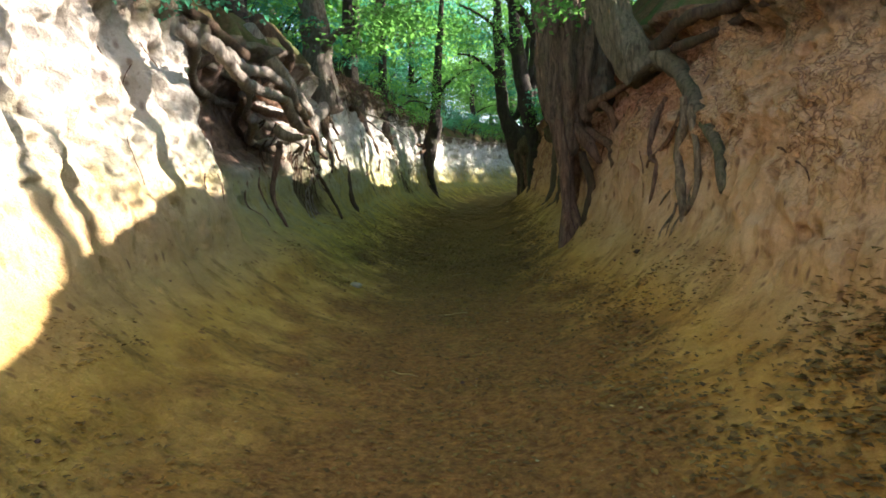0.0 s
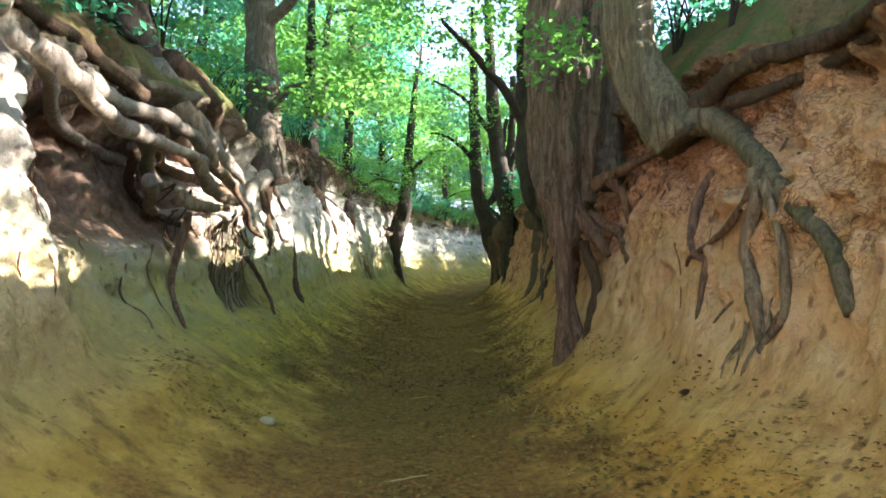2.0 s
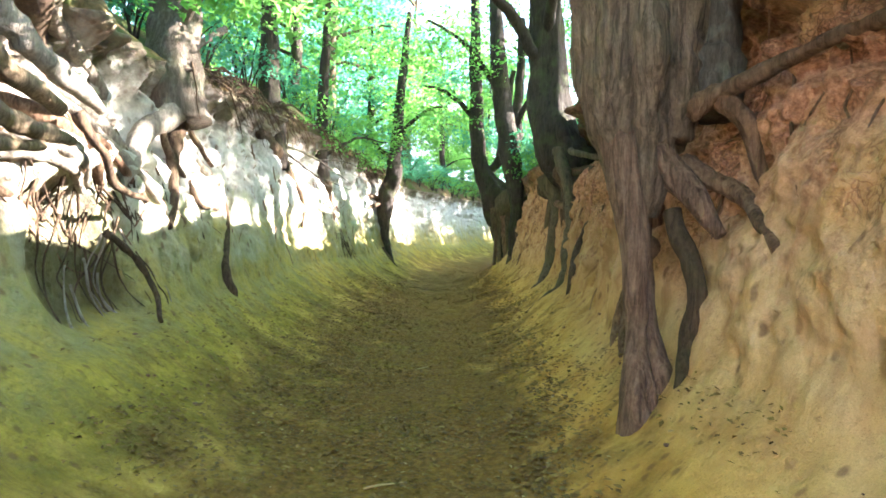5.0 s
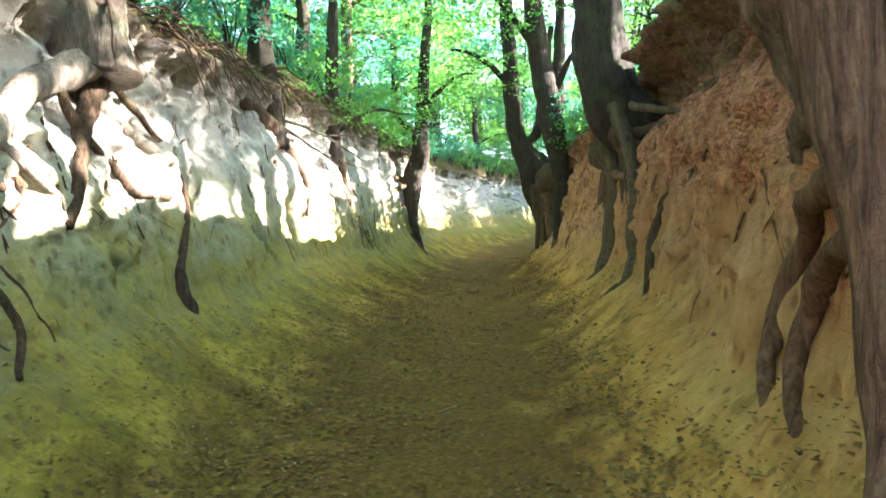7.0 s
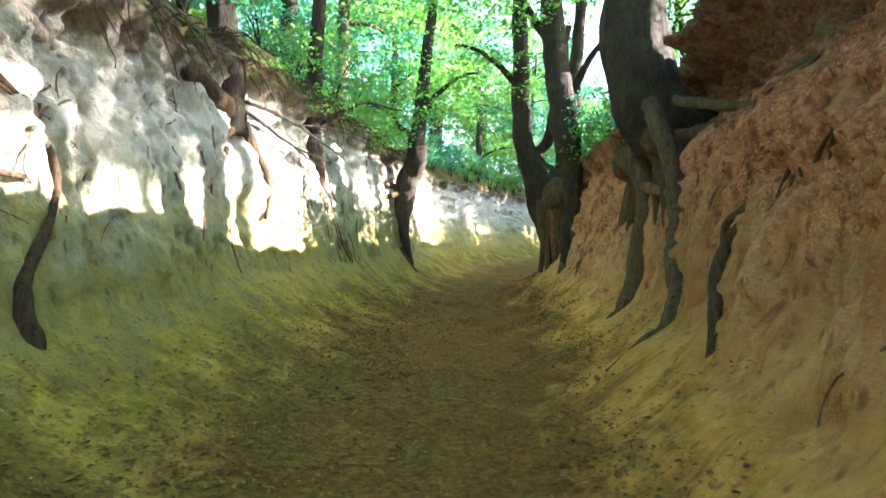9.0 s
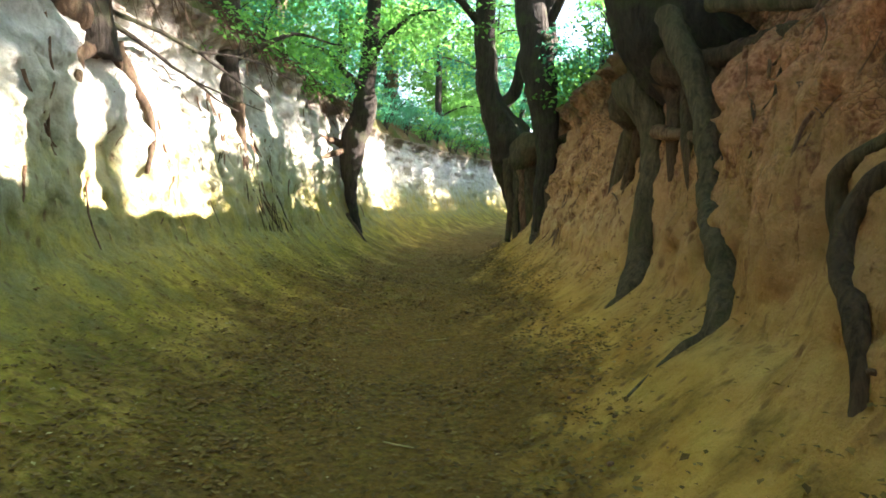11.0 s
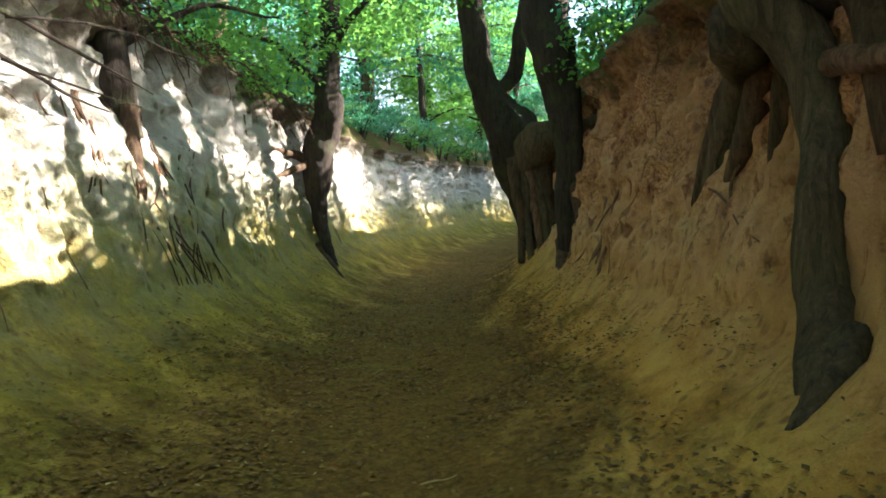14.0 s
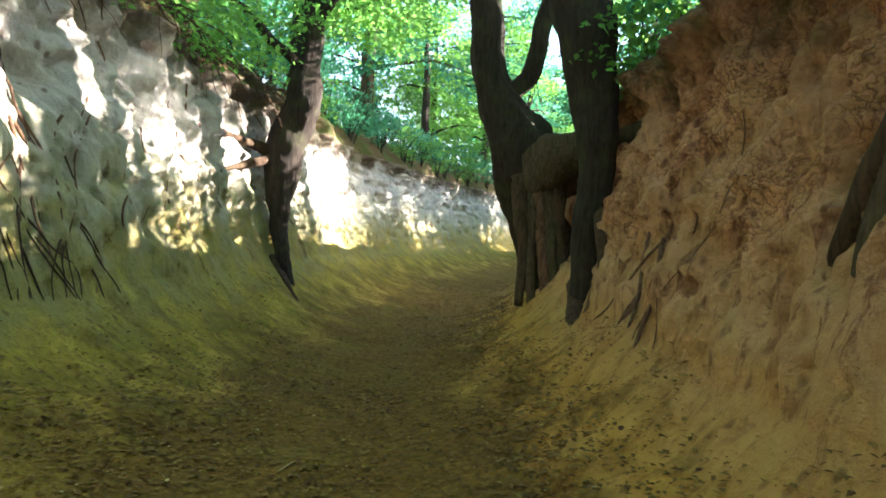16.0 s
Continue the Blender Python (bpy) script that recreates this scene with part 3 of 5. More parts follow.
# ---- forest beyond the rims ----
def woodland_tree(seed, height, low, leaf, bark, label, sprays_each=24, leaf_size=0.15, reach=1.0):
    """A beech: trunk, limbs from the share low of its height upwards, and one crown of sprays."""
    rng = np.random.default_rng(seed)
    lean = rng.normal(0, 0.06, 2) * height
    thick = 0.022 * height
    trunk = [(0, 0, -0.4, thick * 1.25), (0, 0, 0.3, thick * 0.95), (lean[0] * 0.3, lean[1] * 0.3, height * 0.35, thick * 0.75), (lean[0], lean[1], height * 0.7, thick * 0.4), (lean[0] * 1.3, lean[1] * 1.3, height, 0.015)]
    limbs, pieces = [], []
    for k in range(11):
        t = low + (0.92 - low) * (k + rng.uniform(0, 1)) / 11
        a = rng.uniform(0, 2 * np.pi)
        r = height * rng.uniform(0.16, 0.3) * reach
        s = np.array((lean[0] * t, lean[1] * t, height * t))
        e = s + np.array((r * np.cos(a), r * np.sin(a), r * rng.uniform(-0.1, 0.45)))
        m = (s + e) / 2 + np.array((0, 0, r * 0.12))
        limbs.append([(*s, thick * 0.3), (*m, thick * 0.2), (*e, 0.01)])
        pieces.append(leaves(sprays(rng, e, (1.2, 1.2, 0.75), sprays_each, 24, 0.6), rng, leaf_size))
        pieces.append(leaves(sprays(rng, m, (0.9, 0.9, 0.6), sprays_each // 3, 24, 0.6), rng, leaf_size))
    root = new("woodland_tree")
    tagged(root, label, "tree", "trees of the wood")
    v, f = tube(trunk, 10, 0.3, 0.12, 0.05, seed)
    link_mesh("trunk", v, f, bark, root)
    for k, points in enumerate(limbs):
        v, f = tube(points, 6, 0.25, 0.1, 0.06, seed + k)
        link_mesh("limb", v, f, bark, root)
    v, f = joined(pieces)
    link_mesh("crown", v, f, leaf, root, smooth=False)
    return root


def plant(kinds, spots, rng):
    """Puts the first of each kind and then copies of them at the spots (side, y, out)."""
    for k, (side, y, out) in enumerate(spots):
        m = pose(*rim(side, y, min(out, 13.8)), 0, 0, rng.uniform(0, 360))
        if k < len(kinds):
            kinds[k].matrix_world = m
        else:
            copy_thing(kinds[k % len(kinds)], m)


def rows_of(rng, side, y0, y1, outs, gap):
    spots = []
    for out in outs:
        y = y0 + rng.uniform(0, gap)
        while y < y1:
            spots.append((side, y, out * rng.uniform(0.85, 1.15)))
            y += gap * rng.uniform(0.75, 1.3)
    rng.shuffle(spots)
    return [(float(a), float(b), float(c)) for a, b, c in spots]


def plant_wood():
    rng = np.random.default_rng(4)
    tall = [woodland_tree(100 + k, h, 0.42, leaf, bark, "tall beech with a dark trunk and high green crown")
            for k, (h, leaf, bark) in enumerate(((11.0, LEAF, BARK_SHADED), (12.0, LEAF_BLUE, BARK_SHADED), (10.0, LEAF, BARK_GREEN)))]
    plant(tall, [q for q in rows_of(rng, 1, -8, 26, (5.0, 9.0, 13.0), 5.5) if not 3.4 < q[1] < 7.4 and not (q[1] > 20 and q[2] < 11)] + rows_of(rng, 1, 27, 44, (13.0,), 7.0) + rows_of(rng, -1, -8, 15, (3.5, 7.5), 4.5), rng)
    low = [woodland_tree(200 + k, h, 0.10, leaf, bark, "leafy young beech with branches down to the rim", 30, 0.15, 1.15)
           for k, (h, leaf, bark) in enumerate(((8.0, LEAF, BARK_SHADED), (9.0, LEAF_BLUE, BARK_SHADED), (7.0, LEAF, BARK), (10.0, LEAF_BLUE, BARK_GREEN)))]
    plant(low, rows_of(rng, -1, 19, 70, (1.6, 5.0, 9.5), 4.6) + rows_of(rng, 1, 42, 74, (1.8, 5.5, 10.5), 3.8) + rows_of(rng, 1, 33, 43, (9.0, 13.0), 3.5) + rows_of(rng, -1, 6, 18, (4.0, 8.0), 4.0), rng)


def shrub(seed, leaf, label, height=0.9, spread=0.7, count=16, leaf_size=0.08):
    rng = np.random.default_rng(seed)
    root = new("shrub")
    tagged(root, label, "shrub", "shrubs on the rim")
    for k in range(5):
        a = rng.uniform(0, 2 * np.pi)
        e = (spread * 0.6 * np.cos(a), spread * 0.6 * np.sin(a), height * rng.uniform(0.6, 1.0))
        v, f = tube([(0, 0, -0.15, 0.018), (e[0] * 0.3, e[1] * 0.3, e[2] * 0.5, 0.012), (*e, 0.005)], 5, 0.12, 0.1, 0.03, seed + k)
        link_mesh("stem", v, f, BARK_SHADED, root)
    v, f = leaves(sprays(rng, (0, 0, height * 0.6), (spread, spread, height * 0.45), count, 26, 0.28, 0.03), rng, leaf_size)
    link_mesh("foliage", v, f, leaf, root, smooth=False)
    return root


def plant_shrubs():
    rng = np.random.default_rng(9)
    kinds = [shrub(300, LEAF_BLUE, "dark green leafy shrub rooted on the rim"), shrub(301, LEAF, "bright green leafy shrub rooted on the rim"), shrub(302, LEAF_BLUE, "dark green leafy shrub rooted on the rim", 1.2, 0.9, 22)]
    spots = rows_of(rng, 1, 5.2, 24, (2.0,), 1.3) + rows_of(rng, 1, 26, 46, (2.5,), 2.0) + rows_of(rng, -1, 26, 46, (0.06,), 1.1) + rows_of(rng, -1, 15, 46, (0.7, 1.3), 1.2) + rows_of(rng, -1, 4, 14, (0.5, 1.2, 2.2), 1.4) + rows_of(rng, 1, 21, 46, (0.4,), 2.6) + rows_of(rng, 1, 20.5, 28, (0.4, 1.4, 2.4), 1.0) + rows_of(rng, 1, 6.5, 21, (0.3, 0.9), 1.3)
    # thin shrubs added above the undercut to break up sun on the opposite wall
    thin = [shrub(303, LEAF, "tall thin green shrub added to dapple the wall opposite", 1.9, 0.85, 10, 0.075), shrub(304, LEAF, "tall thin green shrub added to dapple the wall opposite", 1.5, 0.9, 9, 0.075)]
    plant(thin, rows_of(rng, 1, 11.0, 17.0, (1.4, 2.8), 1.5), rng)
    plant(kinds, [q for q in spots if q[0] < 0 or not 10.2 < q[1] < 19.6], rng)


def plant_dapple_saplings():
    rng = np.random.default_rng(15)
    # mostly unseen saplings, added in the sun's path to dapple the left wall
    kinds = [woodland_tree(400 + k, h, low, LEAF, BARK_SHADED, "thin young beech added to dapple the sunlight", n, 0.085, 0.9) for k, (h, low, n) in enumerate(((4.6, 0.42, 5), (5.4, 0.5, 5), (4.0, 0.4, 4)))]
    plant(kinds, rows_of(rng, 1, 4.0, 8.0, (2.2, 3.6), 1.7) + rows_of(rng, 1, 8.5, 15, (2.6, 5.5), 3.4) + rows_of(rng, 1, 15, 20, (5.5,), 3.4) + rows_of(rng, 1, 20, 29, (2.0, 3.4), 1.5), rng)


plant_wood()
plant_shrubs()
plant_dapple_saplings()


# ---- the old trees on the rims, with their bared roots ----
def old_tree(label, base, trunk, roots, limbs, crowns, bark, leaf, seed, sides=18, free=(), furrow=0.1):
    """trunk, limbs: points (x, y, z, radius) in the world; roots: (material, points)."""
    rng = np.random.default_rng(seed)
    tree = new("old_tree")
    tree.location = base
    tagged(tree, label, "tree")
    b = np.array((*base, 0.0))

    v, f = tube(trunk, sides, 0.06, 0.24, 0.02, seed, 0, furrow)
    link_mesh("trunk", v - b[:3], f, bark, tree)
    for k, (material, points) in enumerate(roots):
        v, f = tube(points, 10, 0.045, 0.28, 0.03, seed + k, 1 if base[0] > 0.8 else -1)
        link_mesh("root", v - b[:3], f, material, tree)
    for k, (material, points) in enumerate(free):
        v, f = tube(points, 20, 0.045, 0.3, 0.03, seed + 90 + k, 0, furrow)
        link_mesh("root", v - b[:3], f, material, tree)
    for k, points in enumerate(limbs):
        v, f = tube(points, 8, 0.15, 0.15, 0.06, seed + 50 + k)
        link_mesh("limb", v - b[:3], f, bark, tree)
    for hub, spread, count, size in crowns:
        v, f = leaves(sprays(rng, np.array(hub) - b[:3], spread, count, 24, 0.4 if size < 0.1 else 0.6), rng, size)
        link_mesh("crown", v, f, leaf, tree, smooth=False)
    return tree


def finger_roots(rng, start, count, spread_y, drop, radius, lean=0.0):
    """Thin roots hanging from a place on the wall, which they follow down."""
    out = []
    for k in range(count):
        y = start[1] + rng.uniform(-0.9, 0.9) * spread_y
        y2 = y + rng.normal(0, 0.3)
        z0 = start[2] + rng.uniform(-0.3, 0.2)
        d = drop * rng.uniform(0.55, 1.1)
        pts = []
        for i, t in enumerate((0, 0.3, 0.65, 1.0)):
            yy = y + (y2 - y) * t + rng.uniform(-0.05, 0.05)
            pts.append((start[0] + lean * t + (0.35 if start[0] > 0 else -0.35) * (i == 0), yy, z0 - d * t, radius * 0.75 * rng.uniform(0.7, 1.2) * (1 - 0.6 * t)))
        out.append(pts)
    return out


rng = np.random.default_rng(21)
# the great beech growing out of the wall's face
old_tree("thick reddish-brown beech rooted down the ochre wall face", (1.75, 9.1, 0.9),
         [(1.74, 9.12, 1.95, 0.10), (1.72, 9.12, 2.15, 0.16), (1.68, 9.15, 2.5, 0.24), (1.65, 9.15, 2.85, 0.29), (1.63, 9.15, 3.3, 0.31), (1.62, 9.2, 4.3, 0.30), (1.68, 9.3, 6.5, 0.26), (1.65, 9.4, 10.0, 0.14)],
         [(ROOT, [(1.85, 9.05, 2.6, 0.075), (2.02, 8.75, 2.78, 0.052), (2.14, 8.35, 2.86, 0.045), (2.24, 7.9, 2.84, 0.045), (2.28, 7.5, 2.86, 0.04), (2.3, 7.3, 2.8, 0.03)]),
          (ROOT, [(1.82, 9.1, 2.3, 0.08), (1.98, 8.9, 2.12, 0.052), (2.06, 8.65, 1.98, 0.042), (2.1, 8.3, 1.8, 0.03)]),
          (ROOT, [(1.9, 9.0, 2.7, 0.08), (2.1, 8.85, 2.5, 0.055), (2.12, 8.8, 2.25, 0.045), (2.12, 8.75, 2.05, 0.03)]),
          (ROOT, [(1.78, 9.3, 2.0, 0.09), (1.9, 10.0, 1.9, 0.06), (1.95, 10.28, 1.72, 0.055), (1.95, 10.34, 1.43, 0.055), (1.92, 10.25, 1.2, 0.045), (1.85, 10.05, 0.95, 0.035)]),
          (ROOT, [(1.8, 9.3, 1.8, 0.08), (1.9, 9.8, 1.65, 0.055), (1.92, 10.0, 1.4, 0.05), (1.88, 9.9, 1.1, 0.04), (1.8, 9.75, 0.9, 0.03)]),
          (BARK_WARM, [(1.76, 9.3, 2.5, 0.16), (1.9, 9.8, 2.4, 0.11), (1.96, 10.15, 2.32, 0.12), (2.0, 10.35, 2.26, 0.12), (2.04, 10.45, 2.2, 0.08)]),
          (ROOT_DARK, [(1.8, 9.05, 2.0, 0.06), (1.86, 8.9, 1.6, 0.06), (1.88, 8.85, 1.25, 0.05), (1.86, 8.75, 1.05, 0.03)])]
         + [(ROOT, p) for p in finger_roots(rng, (2.12, 8.6, 2.55), 4, 0.8, 0.5, 0.012)],
         [[(1.68, 9.2, 5.0, 0.12), (2.6, 9.0, 6.2, 0.09), (3.4, 8.5, 7.0, 0.04)], [(1.68, 9.25, 6.0, 0.12), (0.9, 10.0, 7.2, 0.08), (0.0, 11, 8.0, 0.04)],
          [(1.66, 9.1, 3.6, 0.05), (1.55, 8.7, 3.75, 0.03), (1.4, 8.0, 3.68, 0.012)]],
         [((1.25, 8.0, 3.68), (0.45, 0.5, 0.18), 12, 0.085), ((0.3, 10.6, 8.2), (2.4, 2.4, 1.2), 60, 0.13), ((2.5, 9.0, 8.0), (2.0, 2.0, 1.2), 40, 0.13)], BARK_WARM, LEAF, 31, 72,
         free=((ROOT_RED, [(1.58, 9.1, 2.75, 0.13), (1.60, 9.06, 2.35, 0.115), (1.65, 9.0, 1.9, 0.085), (1.66, 8.96, 1.5, 0.07), (1.67, 8.92, 1.15, 0.07), (1.67, 8.88, 0.85, 0.10), (1.64, 8.84, 0.45, 0.15)]),
               (ROOT_RED, [(1.74, 9.12, 2.5, 0.14), (1.76, 9.12, 2.05, 0.07), (1.76, 9.08, 1.7, 0.06), (1.75, 9.02, 1.3, 0.07), (1.79, 8.94, 1.0, 0.085), (1.84, 8.86, 0.75, 0.10), (1.88, 8.8, 0.4, 0.12)]),
               (ROOT_RED, [(1.62, 9.02, 2.2, 0.05), (1.70, 8.98, 1.95, 0.035), (1.73, 8.98, 1.6, 0.03), (1.70, 8.93, 1.3, 0.035), (1.74, 8.84, 0.95, 0.04), (1.75, 8.78, 0.5, 0.03)]),
               (ROOT_RED, [(1.80, 9.1, 2.35, 0.12), (1.93, 9.0, 2.2, 0.09), (2.02, 8.9, 2.02, 0.07), (2.10, 8.8, 1.85, 0.04)]),
               (BARK_WARM, [(1.90, 9.2, 2.45, 0.16), (1.93, 9.2, 2.75, 0.20), (1.95, 9.22, 3.2, 0.21), (2.0, 9.3, 4.2, 0.19), (2.15, 9.4, 6.5, 0.13)]),
               (BARK, [(2.15, 9.15, 2.6, 0.15), (2.2, 9.2, 2.9, 0.19), (2.27, 9.3, 3.4, 0.16), (2.45, 9.4, 5.5, 0.10)])), furrow=0.3)
def bank_root(side, spots):
    """Points of a half-buried root that runs down the bank: spots of (u, y, radius)."""
    out = []
    for u, y, r in spots:
        x, _, z = ground_at(np.array([side * u]), np.array([y]))
        out.append((float(x[0]), y, float(z[0]) - 0.6 * r, r))
    return out


# the beech whose claw of roots grips the wall
old_tree("mossy beech gripping the wall rim with claw-like bare roots", (2.1, 7.4, 2.9),
         [(2.22, 7.2, 2.72, 0.22), (2.06, 7.35, 3.02, 0.22), (1.9, 7.5, 3.45, 0.2), (1.82, 7.5, 4.0, 0.2), (1.85, 7.6, 6.0, 0.17), (1.9, 7.6, 9.0, 0.08)],
         [(BARK_OLIVE, [(2.12, 7.35, 2.95, 0.17), (2.26, 6.95, 2.82, 0.11), (2.3, 6.45, 2.46, 0.085), (2.26, 5.98, 2.1, 0.065), (2.24, 5.6, 1.86, 0.05), (2.24, 5.4, 1.65, 0.045), (2.2, 5.3, 1.5, 0.04)]),
          (ROOT_TAN, [(2.3, 6.3, 2.34, 0.05), (2.26, 6.2, 2.1, 0.048), (2.22, 6.26, 1.8, 0.042), (2.13, 6.12, 1.48, 0.045), (2.05, 6.0, 1.2, 0.03)]),
          (ROOT_TAN, [(2.28, 6.15, 2.25, 0.04), (2.22, 6.0, 1.95, 0.032), (2.2, 5.9, 1.6, 0.028), (2.14, 5.86, 1.4, 0.024), (2.08, 6.05, 1.22, 0.016)]),
          (ROOT, [(2.25, 6.25, 2.2, 0.028), (2.2, 6.6, 1.95, 0.024), (2.17, 6.95, 1.8, 0.022), (2.14, 7.1, 1.74, 0.016)]),
          (ROOT, [(2.5, 6.9, 2.2, 0.03), (2.16, 6.8, 1.85, 0.028), (2.12, 6.74, 1.5, 0.024), (2.08, 6.7, 1.3, 0.014)]),
          (ROOT_RED, [(2.6, 7.1, 2.6, 0.04), (2.18, 7.12, 2.25, 0.04), (2.15, 7.0, 1.85, 0.03), (2.12, 6.75, 1.75, 0.018)]),
          (ROOT_DARK, [(2.2, 7.2, 2.95, 0.08), (2.28, 6.7, 3.14, 0.07), (2.34, 6.1, 3.12, 0.06), (2.4, 5.5, 3.1, 0.05), (2.45, 4.8, 3.2, 0.03)]),
          (ROOT_DARK, [(2.3, 6.8, 2.9, 0.05), (2.36, 6.4, 2.92, 0.045), (2.42, 5.9, 3.02, 0.04), (2.42, 5.3, 2.95, 0.02)]),
          (ROOT_TAN, [(2.16, 7.45, 2.9, 0.07), (2.26, 7.8, 2.84, 0.05), (2.2, 8.4, 2.88, 0.04)])]
         + [(ROOT_TAN, p) for p in finger_roots(rng, (2.2, 6.1, 1.6), 6, 0.3, 0.5, 0.02, -0.08)]
         + [(ROOT_RED, p) for p in finger_roots(rng, (2.32, 7.1, 2.65), 4, 0.9, 0.6, 0.014, -0.1)],
         [[(1.85, 7.5, 5.0, 0.09), (1.2, 7.0, 6.0, 0.06), (0.4, 6.5, 6.6, 0.03)]],
         [((0.6, 6.8, 6.9), (1.8, 1.8, 0.8), 36, 0.12), ((2.0, 7.5, 8.5), (1.6, 1.6, 1.2), 30, 0.12)], BARK_OLIVE, LEAF, 47, 40)
# the dark beech on the undercut rim
old_tree("dark mossy beech on an undercut rim with hanging roots", (2.8, 17.0, 3.1),
         [(4.1, 16.9, 2.7, 0.35), (3.7, 16.9, 2.95, 0.45), (3.25, 16.95, 3.3, 0.48), (2.92, 17.0, 3.75, 0.43), (2.78, 17.1, 4.6, 0.36), (2.7, 17.2, 7.0, 0.26), (2.6, 17.2, 11.0, 0.1)],
         [(BARK_GREEN, [(2.72, 17.1, 3.1, 0.2), (2.84, 16.95, 2.7, 0.14), (2.84, 16.75, 2.15, 0.12), (2.8, 16.65, 1.65, 0.125), (2.7, 16.5, 1.36, 0.12), (2.6, 16.38, 1.05, 0.12)]),
          (BARK_GREEN, [(2.74, 16.4, 3.5, 0.11), (2.86, 15.95, 2.8, 0.10), (2.84, 15.7, 2.38, 0.09), (2.76, 15.5, 2.02, 0.085), (2.66, 15.1, 1.78, 0.08), (2.58, 14.85, 1.52, 0.085), (2.46, 14.62, 1.22, 0.09)]),
          (ROOT, [(2.84, 16.7, 2.6, 0.06), (2.82, 16.2, 2.5, 0.045), (2.84, 15.8, 2.46, 0.04)]),
          (BARK_GREEN, [(2.8, 15.8, 3.4, 0.06), (2.84, 15.1, 3.2, 0.05), (2.86, 14.6, 3.1, 0.045), (2.9, 14.1, 3.2, 0.04), (2.95, 13.6, 3.3, 0.025)]),
          (ROOT_DARK, [(2.85, 16.4, 3.1, 0.09), (2.85, 15.6, 3.05, 0.08), (2.85, 14.8, 2.98, 0.05)]),
          (BARK_GREEN, [(2.7, 17.3, 2.95, 0.2), (2.85, 17.8, 2.8, 0.14), (2.9, 18.1, 2.4, 0.09), (2.86, 18.2, 1.9, 0.05)]),
          (ROOT_DARK, [(2.86, 13.3, 2.25, 0.035), (2.7, 13.62, 2.16, 0.04), (2.6, 13.85, 2.05, 0.045), (2.56, 13.82, 1.85, 0.045), (2.5, 13.7, 1.62, 0.03)]),
          (ROOT_DARK, [(2.72, 13.4, 2.06, 0.045), (2.58, 13.52, 1.98, 0.05), (2.52, 13.5, 1.72, 0.045), (2.36, 13.25, 1.5, 0.045), (2.26, 13.1, 1.28, 0.025)])]
         + [(ROOT_DARK, [(2.85, 16.95 + 0.1 * k, 3.15, 0.16), (2.9, 16.95 + 0.25 * k, 2.95, 0.13), (3.0, 16.95 + 0.4 * k, 2.65 - 0.05 * abs(k), 0.09), (3.0, 16.95 + 0.5 * k, 2.3 - 0.1 * abs(k), 0.04)]) for k in (-3, -2, -1, 1, 2, 3)]
         + [(ROOT_DARK, p) for p in finger_roots(rng, (2.95, 15.4, 2.8), 12, 0.9, 0.6, 0.02, -0.1)]
         + [(ROOT_DARK, p) for p in finger_roots(rng, (2.95, 12.2, 2.9), 10, 1.2, 0.6, 0.03, -0.1)]
         + [(ROOT_RED, p) for p in finger_roots(rng, (3.0, 20.2, 2.4), 5, 1.0, 1.2, 0.03, -0.1)]
         + [(ROOT, p) for p in finger_roots(rng, (2.95, 14.6, 3.3), 9, 1.6, 0.5, 0.03, -0.1)],
         [[(2.75, 17.1, 5.0, 0.13), (1.6, 16.6, 6.4, 0.09), (0.6, 16.2, 7.2, 0.04)], [(2.72, 17.2, 6.5, 0.12), (3.6, 18.0, 8.0, 0.06)], [(2.73, 17.15, 5.6, 0.11), (2.6, 15.6, 6.8, 0.08), (2.4, 13.6, 7.4, 0.03)]],
         [((0.8, 16.4, 7.6), (2.4, 2.4, 0.9), 90, 0.14), ((2.4, 13.6, 7.4), (2.0, 2.4, 0.8), 90, 0.14), ((3.0, 17.5, 9.5), (2.6, 2.6, 1.4), 80, 0.14)], BARK_SHADED, LEAF, 63, 28,
         free=((BARK_GREEN, bank_root(1, ((1.05, 16.42, 0.10), (0.97, 16.36, 0.10), (0.9, 16.3, 0.05), (0.86, 16.25, 0.02)))),
               (BARK_GREEN, bank_root(1, ((1.04, 14.64, 0.08), (0.96, 14.6, 0.07), (0.86, 14.55, 0.04), (0.74, 14.5, 0.015))))))
